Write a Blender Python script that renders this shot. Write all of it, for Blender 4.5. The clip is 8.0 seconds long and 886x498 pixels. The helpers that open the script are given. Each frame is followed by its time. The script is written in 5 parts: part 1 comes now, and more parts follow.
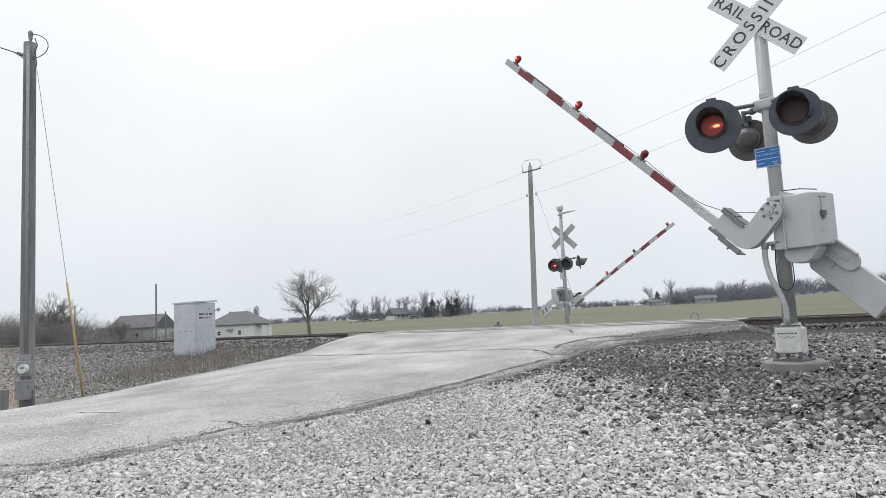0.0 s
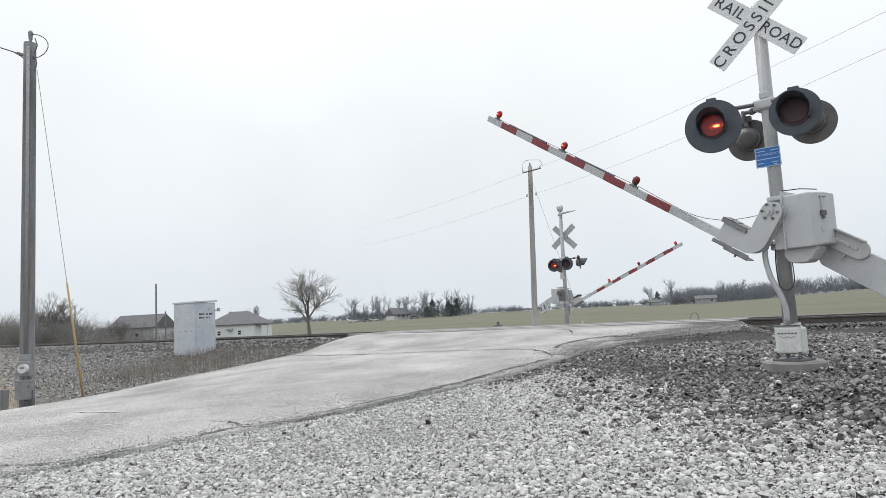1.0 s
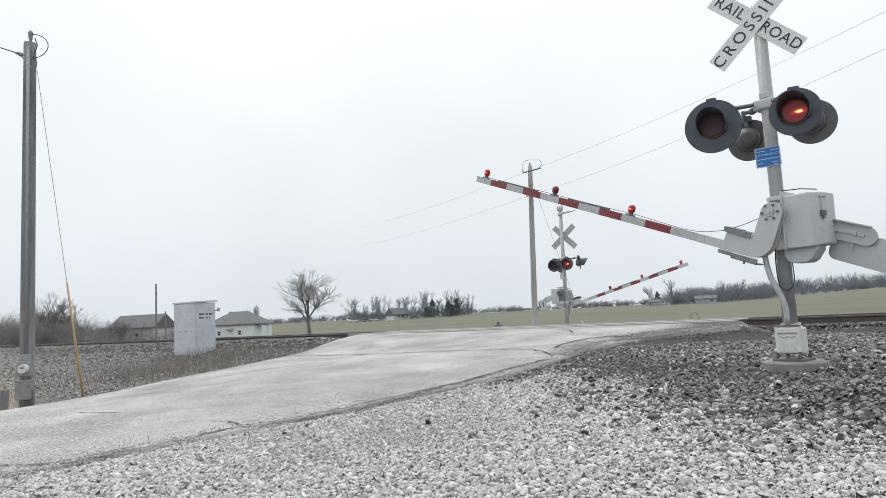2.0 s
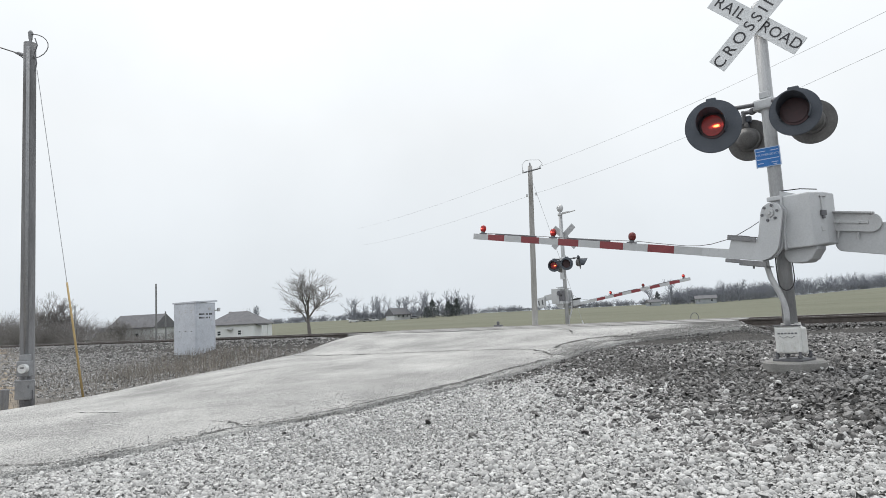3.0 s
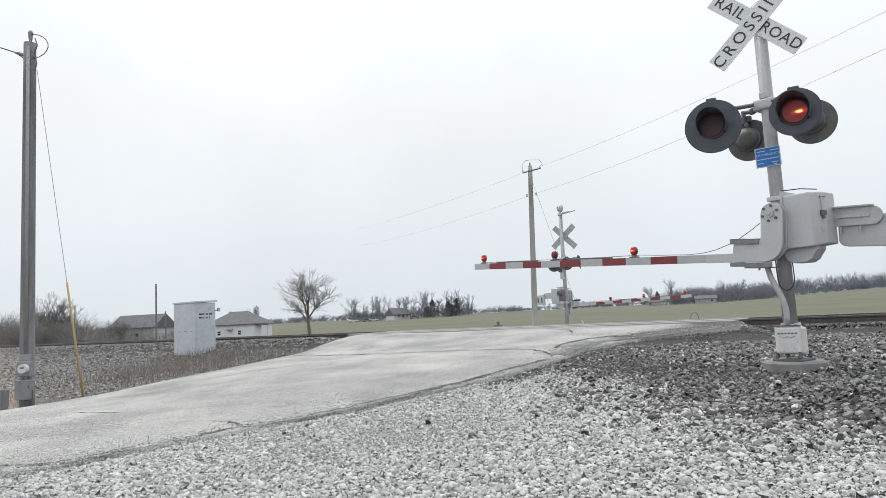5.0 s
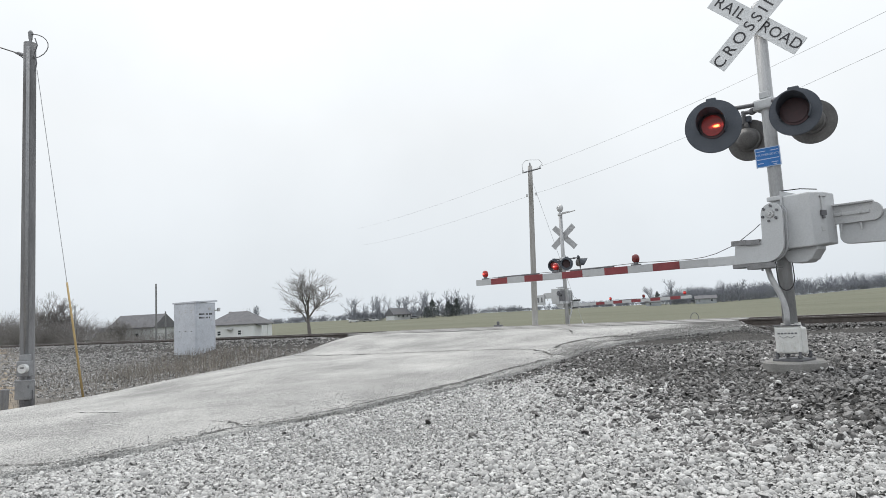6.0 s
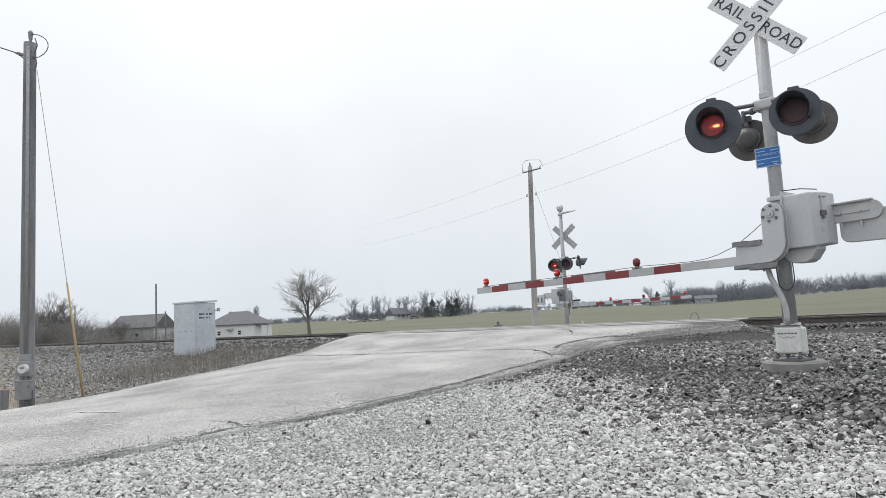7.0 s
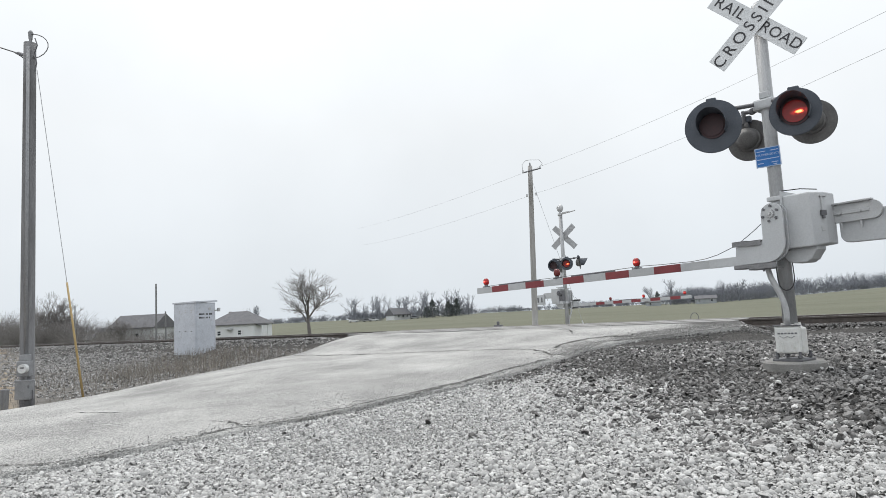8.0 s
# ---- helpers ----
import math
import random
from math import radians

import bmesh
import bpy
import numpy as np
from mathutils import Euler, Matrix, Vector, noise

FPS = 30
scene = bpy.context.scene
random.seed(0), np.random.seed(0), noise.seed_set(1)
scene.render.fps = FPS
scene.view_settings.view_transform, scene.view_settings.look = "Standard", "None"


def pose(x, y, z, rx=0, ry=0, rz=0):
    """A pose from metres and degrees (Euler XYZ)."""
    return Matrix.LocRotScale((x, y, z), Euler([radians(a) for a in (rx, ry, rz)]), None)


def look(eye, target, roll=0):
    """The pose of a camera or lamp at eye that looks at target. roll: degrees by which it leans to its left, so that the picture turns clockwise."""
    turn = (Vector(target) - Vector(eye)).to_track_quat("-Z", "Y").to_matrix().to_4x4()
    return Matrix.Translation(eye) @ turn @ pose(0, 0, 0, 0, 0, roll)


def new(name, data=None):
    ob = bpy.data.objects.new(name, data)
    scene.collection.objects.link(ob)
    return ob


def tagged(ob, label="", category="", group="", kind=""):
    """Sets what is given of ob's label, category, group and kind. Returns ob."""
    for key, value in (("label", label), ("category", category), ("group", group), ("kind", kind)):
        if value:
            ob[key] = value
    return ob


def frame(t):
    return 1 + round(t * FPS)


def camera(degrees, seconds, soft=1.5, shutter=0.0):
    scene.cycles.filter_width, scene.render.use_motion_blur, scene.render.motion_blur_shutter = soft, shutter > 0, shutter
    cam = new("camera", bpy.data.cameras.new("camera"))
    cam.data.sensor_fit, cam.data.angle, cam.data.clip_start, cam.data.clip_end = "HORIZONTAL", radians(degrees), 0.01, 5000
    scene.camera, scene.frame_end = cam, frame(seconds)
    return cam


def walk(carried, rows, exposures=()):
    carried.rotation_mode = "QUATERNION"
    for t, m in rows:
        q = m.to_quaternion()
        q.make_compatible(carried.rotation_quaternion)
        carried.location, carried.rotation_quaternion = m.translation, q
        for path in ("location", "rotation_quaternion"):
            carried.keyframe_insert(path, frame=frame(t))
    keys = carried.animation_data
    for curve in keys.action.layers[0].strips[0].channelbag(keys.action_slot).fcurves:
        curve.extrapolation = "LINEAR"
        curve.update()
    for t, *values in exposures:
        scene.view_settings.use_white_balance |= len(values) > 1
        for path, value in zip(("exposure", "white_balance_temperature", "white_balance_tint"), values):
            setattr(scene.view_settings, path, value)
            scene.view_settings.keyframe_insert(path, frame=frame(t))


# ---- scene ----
# ---------------------------------------------------------------- camera
EYE_Z = 1.5
cam = camera(67.2, 8.0, 0.6)
still = pose(0, 0, EYE_Z, 90 + 5.76, 0, 0) @ pose(0, 0, 0, 0, 0, -2.86)
walk(cam, [(0, still), (8.0, still)], exposures=[(0, 0.0), (8.0, 0.0)])

# ---------------------------------------------------------------- daylight, overcast
world = bpy.data.worlds.new("overcast_sky")
scene.world = world
world.use_nodes = True
wn, wl = world.node_tree.nodes, world.node_tree.links
wn.clear()
w_out = wn.new("ShaderNodeOutputWorld")
w_bg = wn.new("ShaderNodeBackground")
w_bg.inputs["Strength"].default_value = 1.0
w_sky = wn.new("ShaderNodeTexSky")
w_sky.sky_type = "NISHITA"
w_sky.sun_disc = False
w_sky.sun_elevation = radians(64)
w_sky.sun_rotation = radians(340)
w_sky.dust_density = 4.0
w_tc = wn.new("ShaderNodeTexCoord")
w_sep = wn.new("ShaderNodeSeparateXYZ")
w_ramp = wn.new("ShaderNodeValToRGB")
w_ramp.color_ramp.elements[0].position = 0.0
w_ramp.color_ramp.elements[0].color = (0.80, 0.862, 0.922, 1)
w_ramp.color_ramp.elements[1].position = 1.0
w_ramp.color_ramp.elements[1].color = (1.44, 1.52, 1.60, 1)
w_mid = w_ramp.color_ramp.elements.new(0.28)
w_mid.color = (0.965, 1.0, 1.025, 1)
w_cloud = wn.new("ShaderNodeTexNoise")
w_cloud.inputs["Scale"].default_value = 2.2
w_cloud.inputs["Detail"].default_value = 5
w_cr = wn.new("ShaderNodeMapRange")
w_cr.inputs["From Min"].default_value = 0.35
w_cr.inputs["From Max"].default_value = 0.65
w_cr.inputs["To Min"].default_value = 0.95
w_cr.inputs["To Max"].default_value = 1.04
w_mul = wn.new("ShaderNodeVectorMath")
w_mul.operation = "SCALE"
w_dim = wn.new("ShaderNodeVectorMath")
w_dim.operation = "SCALE"
w_dim.inputs["Scale"].default_value = 0.06
w_mix = wn.new("ShaderNodeMix")
w_mix.data_type = "RGBA"
w_mix.inputs["Factor"].default_value = 0.92
wl.new(w_tc.outputs["Generated"], w_sep.inputs[0])
wl.new(w_sep.outputs["Z"], w_ramp.inputs["Fac"])
wl.new(w_tc.outputs["Generated"], w_cloud.inputs["Vector"])
wl.new(w_cloud.outputs["Fac"], w_cr.inputs["Value"])
wl.new(w_ramp.outputs["Color"], w_mul.inputs[0])
wl.new(w_cr.outputs["Result"], w_mul.inputs["Scale"])
wl.new(w_sky.outputs["Color"], w_dim.inputs[0])
wl.new(w_dim.outputs["Vector"], w_mix.inputs["A"])
wl.new(w_mul.outputs["Vector"], w_mix.inputs["B"])
wl.new(w_mix.outputs["Result"], w_bg.inputs["Color"])
wl.new(w_bg.outputs[0], w_out.inputs[0])

sun_data = bpy.data.lights.new("sun", "SUN")
sun_data.energy = 1.5
sun_data.angle = radians(25)
sun_data.color = (1.0, 0.95, 0.885)
sun = new("sun", sun_data)
sun.matrix_world = look((-8, 34, 48), (0, 12, 0))

# ---------------------------------------------------------------- materials


def material(name, dark, light, rough=0.7, metal=0.0, scale=6.0, fine=60.0, bump=0.15, depth=0.01,
             spread=(0.35, 0.65), island=0.0, per_object=0.0, coords="Object", spec=0.5, stretch=(1, 1, 1), stain=None, finew=0.5):
    """Two-scale noise colour with bump; island / per_object add brightness scatter between pieces; stain: colour, amount."""
    m = bpy.data.materials.new(name)
    m.use_nodes = True
    n, l = m.node_tree.nodes, m.node_tree.links
    b = n["Principled BSDF"]
    b.inputs["Roughness"].default_value = rough
    b.inputs["Metallic"].default_value = metal
    b.inputs["Specular IOR Level"].default_value = spec
    tc = n.new("ShaderNodeTexCoord")
    mp = n.new("ShaderNodeMapping")
    mp.inputs["Scale"].default_value = stretch
    l.new(tc.outputs[coords], mp.inputs["Vector"])
    big = n.new("ShaderNodeTexNoise")
    big.inputs["Scale"].default_value = scale
    big.inputs["Detail"].default_value = 5
    small = n.new("ShaderNodeTexNoise")
    small.inputs["Scale"].default_value = fine
    small.inputs["Detail"].default_value = 4
    l.new(mp.outputs[0], big.inputs["Vector"])
    l.new(mp.outputs[0], small.inputs["Vector"])
    half = n.new("ShaderNodeMix")
    half.inputs["Factor"].default_value = finew
    l.new(big.outputs["Fac"], half.inputs["A"])
    l.new(small.outputs["Fac"], half.inputs["B"])
    rng = n.new("ShaderNodeMapRange")
    rng.inputs["From Min"].default_value = spread[0]
    rng.inputs["From Max"].default_value = spread[1]
    l.new(half.outputs[0], rng.inputs["Value"])
    mix = n.new("ShaderNodeMix")
    mix.data_type = "RGBA"
    mix.inputs["A"].default_value = (*dark, 1)
    mix.inputs["B"].default_value = (*light, 1)
    l.new(rng.outputs["Result"], mix.inputs["Factor"])
    colour = mix.outputs["Result"]
    if stain:
        sn = n.new("ShaderNodeTexNoise")
        sn.inputs["Scale"].default_value = scale * 2.3
        sn.inputs["Detail"].default_value = 7
        sn.inputs["Roughness"].default_value = 0.7
        l.new(mp.outputs[0], sn.inputs["Vector"])
        sr = n.new("ShaderNodeMapRange")
        sr.inputs["From Min"].default_value = 0.55
        sr.inputs["From Max"].default_value = 0.75
        sr.inputs["To Max"].default_value = stain[1]
        l.new(sn.outputs["Fac"], sr.inputs["Value"])
        sm = n.new("ShaderNodeMix")
        sm.data_type = "RGBA"
        sm.inputs["B"].default_value = (*stain[0], 1)
        l.new(sr.outputs["Result"], sm.inputs["Factor"])
        l.new(colour, sm.inputs["A"])
        colour = sm.outputs["Result"]
    if island or per_object:
        if island:
            g = n.new("ShaderNodeNewGeometry")
            rnd = g.outputs["Random Per Island"]
        else:
            g = n.new("ShaderNodeObjectInfo")
            rnd = g.outputs["Random"]
        k = island or per_object
        vr = n.new("ShaderNodeMapRange")
        vr.inputs["To Min"].default_value = 1 - k
        vr.inputs["To Max"].default_value = 1 + k
        l.new(rnd, vr.inputs["Value"])
        vs = n.new("ShaderNodeVectorMath")
        vs.operation = "SCALE"
        l.new(colour, vs.inputs[0])
        l.new(vr.outputs["Result"], vs.inputs["Scale"])
        colour = vs.outputs["Vector"]
    l.new(colour, b.inputs["Base Color"])
    if bump:
        bp = n.new("ShaderNodeBump")
        bp.inputs["Strength"].default_value = bump
        bp.inputs["Distance"].default_value = depth
        l.new(half.outputs[0], bp.inputs["Height"])
        l.new(bp.outputs[0], b.inputs["Normal"])
    return m


def glow(name, core, halo, radius, strength, height=0.0, aside=-0.22):
    """A red lamp face: bright core at the given height, dimmer towards the rim of the given radius."""
    m = bpy.data.materials.new(name)
    m.use_nodes = True
    n, l = m.node_tree.nodes, m.node_tree.links
    b = n["Principled BSDF"]
    b.inputs["Base Color"].default_value = (0.25, 0.01, 0.01, 1)
    b.inputs["Roughness"].default_value = 0.25
    tc = n.new("ShaderNodeTexCoord")
    mp = n.new("ShaderNodeMapping")
    mp.inputs["Location"].default_value = (aside, 0, -height * 2.6 / radius)
    mp.inputs["Scale"].default_value = (1.1 / radius, 0, 2.6 / radius)
    ln = n.new("ShaderNodeVectorMath")
    ln.operation = "LENGTH"
    l.new(tc.outputs["Object"], mp.inputs["Vector"])
    l.new(mp.outputs[0], ln.inputs[0])
    cr = n.new("ShaderNodeValToRGB")
    cr.color_ramp.elements[0].position = 0.0
    cr.color_ramp.elements[0].color = (*core, 1)
    cr.color_ramp.elements[1].position = 1.0
    cr.color_ramp.elements[1].color = (*[c * 0.08 for c in halo], 1)
    e = cr.color_ramp.elements.new(0.42)
    e.color = (*halo, 1)
    l.new(ln.outputs["Value"], cr.inputs["Fac"])
    spots = n.new("ShaderNodeTexNoise")
    spots.inputs["Scale"].default_value = 3.2 / radius
    spots.inputs["Detail"].default_value = 3
    l.new(tc.outputs["Object"], spots.inputs["Vector"])
    sr = n.new("ShaderNodeMapRange")
    sr.inputs["From Min"].default_value = 0.36
    sr.inputs["From Max"].default_value = 0.66
    sr.inputs["To Min"].default_value = 0.25
    sr.inputs["To Max"].default_value = 1.5
    l.new(spots.outputs["Fac"], sr.inputs["Value"])
    vm = n.new("ShaderNodeVectorMath")
    vm.operation = "SCALE"
    l.new(cr.outputs["Color"], vm.inputs[0])
    l.new(sr.outputs["Result"], vm.inputs["Scale"])
    l.new(vm.outputs["Vector"], b.inputs["Emission Color"])
    b.inputs["Emission Strength"].default_value = strength
    return m


M_ALU = material("aluminium_paint", (0.47, 0.48, 0.49), (0.55, 0.56, 0.57), 0.5, 0.1, 3, 50, 0.04, 0.002, stain=((0.36, 0.36, 0.36), 0.35))
M_GALV = material("galvanised_steel", (0.42, 0.425, 0.43), (0.54, 0.545, 0.55), 0.5, 0.15, 6, 90, 0.05, 0.003, stain=((0.28, 0.27, 0.26), 0.45))
M_DARKSTEEL = material("dark_steel", (0.10, 0.10, 0.11), (0.19, 0.19, 0.20), 0.55, 0.4, 12, 90, 0.1, 0.003)
M_BLADEBACK = material("bare_blade_back", (0.33, 0.335, 0.345), (0.42, 0.425, 0.435), 0.5, 0.1, 5, 60, 0.03, 0.001)
M_MAST = material("stained_mast_steel", (0.29, 0.295, 0.305), (0.46, 0.465, 0.47), 0.5, 0.15, 4, 60, 0.06, 0.003, stain=((0.20, 0.20, 0.20), 0.6), stretch=(4, 4, 0.5))
M_CLAMP = material("dull_clamp_steel", (0.17, 0.17, 0.175), (0.28, 0.28, 0.285), 0.55, 0.3, 12, 90, 0.1, 0.003)
# black lifted to blue-grey: veiling haze over the lights put into the base colour
M_BLACK = material("hazed_black_paint", (0.055, 0.064, 0.080), (0.085, 0.097, 0.118), 0.55, 0, 5, 60, 0.05, 0.002, stain=((0.12, 0.13, 0.15), 0.5))
M_GREYBACK = material("grey_lamp_back", (0.10, 0.098, 0.098), (0.17, 0.165, 0.16), 0.6, 0, 5, 60, 0.05, 0.002)
M_SHEET_WHITE = material("white_reflective_sheet", (0.66, 0.68, 0.69), (0.76, 0.77, 0.78), 0.4, 0, 5, 80, 0.03, 0.001, stain=((0.5, 0.5, 0.49), 0.5))
M_SHEET_RED = material("red_reflective_sheet", (0.17, 0.026, 0.032), (0.24, 0.042, 0.048), 0.4, 0, 5, 80, 0.03, 0.001)
M_ARM_WHITE = material("dulled_white_sheet", (0.39, 0.40, 0.41), (0.49, 0.495, 0.50), 0.45, 0, 4, 80, 0.03, 0.001, stain=((0.32, 0.32, 0.32), 0.4))
M_LETTER = material("black_lettering", (0.03, 0.03, 0.035), (0.06, 0.06, 0.065), 0.6, 0, 20, 90, 0)
M_BLUE = material("blue_sign_face", (0.015, 0.13, 0.42), (0.025, 0.18, 0.50), 0.4, 0, 9, 90, 0.02, 0.001)
M_PALE = material("pale_sign_print", (0.40, 0.50, 0.66), (0.50, 0.59, 0.74), 0.5, 0, 9, 90, 0)
M_LENS_OFF = material("dark_red_lens", (0.040, 0.022, 0.026), (0.070, 0.028, 0.032), 0.5, 0, 30, 140, 0.2, 0.002)
M_GATE_LENS = material("red_gate_lens", (0.13, 0.018, 0.018), (0.19, 0.026, 0.024), 0.2, 0, 30, 140, 0.1, 0.002)
M_LAMP = glow("lit_red_lamp", (14.0, 2.2, 0.6), (0.42, 0.018, 0.012), 0.125, 1.0, -0.012, -0.40)
M_GATE_LAMP = glow("lit_gate_lamp", (5.0, 1.1, 0.8), (0.95, 0.06, 0.05), 0.06, 1.0, 0.085, 0.0)
M_CONCRETE = material("weathered_concrete", (0.17, 0.165, 0.155), (0.28, 0.272, 0.26), 0.85, 0, 7, 70, 0.3, 0.006)
M_CASTWHITE = material("white_cast_iron", (0.60, 0.60, 0.58), (0.72, 0.72, 0.70), 0.5, 0, 12, 80, 0.1, 0.003, stain=((0.32, 0.25, 0.18), 0.6))
M_CABLE = material("black_cable", (0.03, 0.03, 0.032), (0.05, 0.05, 0.052), 0.5, 0, 20, 90, 0)
M_WIRE = material("weathered_wire", (0.30, 0.30, 0.31), (0.40, 0.40, 0.41), 0.6, 0.0, 20, 90, 0)
M_POLE = material("grey_weathered_wood", (0.13, 0.13, 0.135), (0.24, 0.24, 0.245), 0.85, 0, 3, 30, 0.4, 0.01, stretch=(6, 6, 0.5))
M_POLE_PALE = material("silvered_pole_wood", (0.26, 0.25, 0.24), (0.40, 0.39, 0.38), 0.85, 0, 3, 30, 0.4, 0.01, stretch=(6, 6, 0.5))
M_GUARD = material("yellow_guy_guard", (0.31, 0.22, 0.09), (0.41, 0.30, 0.14), 0.6, 0, 6, 60, 0.05, 0.002)
M_ROAD = material("worn_grey_asphalt", (0.20, 0.198, 0.192), (0.52, 0.513, 0.495), 0.9, 0, 0.9, 52, 1.0, 0.025, spread=(0.43, 0.58), stain=((0.29, 0.283, 0.275), 0.4), finew=0.70)
M_CRACK = material("crack_dirt", (0.05, 0.048, 0.045), (0.10, 0.095, 0.09), 0.95, 0, 9, 90, 0.3, 0.01)
M_GRAVEL = material("crushed_limestone", (0.35, 0.345, 0.337), (0.552, 0.546, 0.534), 0.85, 0, 14, 120, 0.35, 0.005, island=0.36)
M_WILLOW = material("pale_willow_twigs", (0.20, 0.188, 0.184), (0.29, 0.274, 0.266), 0.95, 0, 0.3, 3, 0)
M_SCRAPE = material("pale_scraped_asphalt", (0.42, 0.415, 0.405), (0.53, 0.523, 0.51), 0.9, 0, 9, 60, 0.3, 0.004)
M_BALLAST = material("dark_ballast_stone", (0.108, 0.104, 0.101), (0.235, 0.228, 0.221), 0.85, 0, 12, 110, 0.3, 0.004, island=0.65)
M_RAILSIDE = material("rail_steel_rust", (0.078, 0.0676, 0.0624), (0.143, 0.125, 0.114), 0.8, 0.3, 8, 90, 0.2, 0.003)
M_RAILTOP = material("polished_rail_head", (0.45, 0.45, 0.46), (0.6, 0.6, 0.61), 0.25, 0.9, 8, 90, 0.02, 0.001)
M_TIE = material("creosoted_timber", (0.02, 0.017, 0.015), (0.05, 0.043, 0.038), 0.9, 0, 4, 50, 0.5, 0.01, per_object=0.3, stretch=(1, 6, 6))
M_BARK = material("grey_bark", (0.11, 0.10, 0.095), (0.20, 0.185, 0.175), 0.9, 0, 3, 20, 0.5, 0.03, stretch=(3, 3, 0.6))
M_TWIG = material("bare_twigs", (0.17, 0.16, 0.155), (0.26, 0.248, 0.24), 0.9, 0, 0.6, 5, 0)
# far trees: distance haze painted in, twig colour made paler and bluer
M_HAZETWIG = material("hazed_woodland_twigs", (0.175, 0.187, 0.218), (0.262, 0.274, 0.305), 0.95, 0, 0.05, 0.6, 0)
M_EVERGREEN = material("evergreen_needles", (0.082, 0.097, 0.098), (0.135, 0.15, 0.148), 0.9, 0, 0.6, 6, 0, island=0.3)
M_WEED = material("dry_weeds", (0.16, 0.145, 0.125), (0.30, 0.27, 0.235), 0.95, 0, 1.2, 9, 0, island=0.35)
M_SIDING = material("white_siding", (0.66, 0.67, 0.68), (0.76, 0.77, 0.78), 0.7, 0, 0.8, 9, 0.1, 0.01)
M_GREYSIDING = material("grey_siding", (0.28, 0.30, 0.32), (0.38, 0.40, 0.42), 0.8, 0, 0.8, 9, 0.1, 0.01)
M_ROOF = material("grey_roof_shingles", (0.104, 0.104, 0.112), (0.168, 0.168, 0.176), 0.9, 0, 1.5, 12, 0.3, 0.02)
M_WINDOW = material("dark_window_glass", (0.03, 0.035, 0.04), (0.05, 0.055, 0.06), 0.08, 0, 2, 9, 0)
M_CASE = material("weathered_aluminium_case", (0.484, 0.508, 0.555), (0.638, 0.667, 0.72), 0.5, 0.2, 2.5, 30, 0.06, 0.004, stain=((0.32, 0.32, 0.33), 0.6))
M_TIN = material("tin_barn_sheet", (0.45, 0.46, 0.47), (0.6, 0.61, 0.62), 0.5, 0.3, 0.7, 8, 0.1, 0.01)
M_CARBODY = material("white_car_paint", (0.66, 0.67, 0.68), (0.74, 0.75, 0.76), 0.25, 0, 3, 20, 0)
M_TYRE = material("black_rubber", (0.02, 0.02, 0.02), (0.04, 0.04, 0.04), 0.8, 0, 3, 20, 0)
M_PLASTIC = material("grey_plastic", (0.20, 0.205, 0.215), (0.31, 0.315, 0.325), 0.5, 0, 6, 60, 0.05, 0.002, stain=((0.14, 0.14, 0.14), 0.5))
M_GLASSFACE = material("meter_face", (0.55, 0.56, 0.56), (0.68, 0.68, 0.68), 0.15, 0, 9, 60, 0)

# ---------------------------------------------------------------- mesh helpers


def part(name, bm, mat, parent=None, label="", smooth=False):
    """Link a bmesh as one mesh object, under parent if there is one."""
    me = bpy.data.meshes.new(name)
    if smooth:
        for f in bm.faces:
            f.smooth = True
    bm.to_mesh(me)
    bm.free()
    for mm in (mat if isinstance(mat, (list, tuple)) else [mat]):
        me.materials.append(mm)
    ob = new(name, me)
    if parent:
        ob.parent = parent
    if label:
        tagged(ob, label)
    return ob


def box(bm, x0, x1, y0, y1, z0, z1, bevel=0.0, mi=0, m=None):
    c = Matrix.Translation(((x0 + x1) / 2, (y0 + y1) / 2, (z0 + z1) / 2)) @ Matrix.Diagonal((x1 - x0, y1 - y0, z1 - z0, 1))
    if m is not None:
        c = m @ c
    before = set(bm.faces)
    vs = bmesh.ops.create_cube(bm, size=1, matrix=c)["verts"]
    if bevel:
        es = list({e for v in vs for e in v.link_edges})
        bmesh.ops.bevel(bm, geom=es, offset=bevel, segments=2, affect="EDGES", profile=0.5)
    for f in bm.faces:
        if f not in before:
            f.material_index = mi
    return bm


def rod(bm, a, b, r0, r1=None, seg=12, mi=0, caps=True):
    a, b = Vector(a), Vector(b)
    r1 = r0 if r1 is None else r1
    d = b - a
    m = Matrix.Translation((a + b) / 2) @ d.to_track_quat("Z", "Y").to_matrix().to_4x4()
    before = set(bm.faces)
    bmesh.ops.create_cone(bm, cap_ends=caps, segments=seg, radius1=r0, radius2=r1, depth=d.length, matrix=m)
    for f in bm.faces:
        if f not in before:
            f.material_index = mi
    return bm


def tube(bm, pts, r, seg=6, mi=0):
    """One continuous round tube along the points."""
    pts = [Vector(p) for p in pts]
    rings, side = [], None
    for i, p in enumerate(pts):
        d = (pts[min(i + 1, len(pts) - 1)] - pts[max(i - 1, 0)]).normalized()
        if side is None:
            side = d.orthogonal().normalized()
        side = (side - d * side.dot(d)).normalized()
        other = d.cross(side)
        rings.append([bm.verts.new(p + (side * math.cos(6.28318 * k / seg) + other * math.sin(6.28318 * k / seg)) * r) for k in range(seg)])
    made = [bm.faces.new(rings[0][::-1]), bm.faces.new(rings[-1])]
    for a, b in zip(rings, rings[1:]):
        made += [bm.faces.new((a[k], a[(k + 1) % seg], b[(k + 1) % seg], b[k])) for k in range(seg)]
    for f in made:
        f.material_index = mi
    return bm


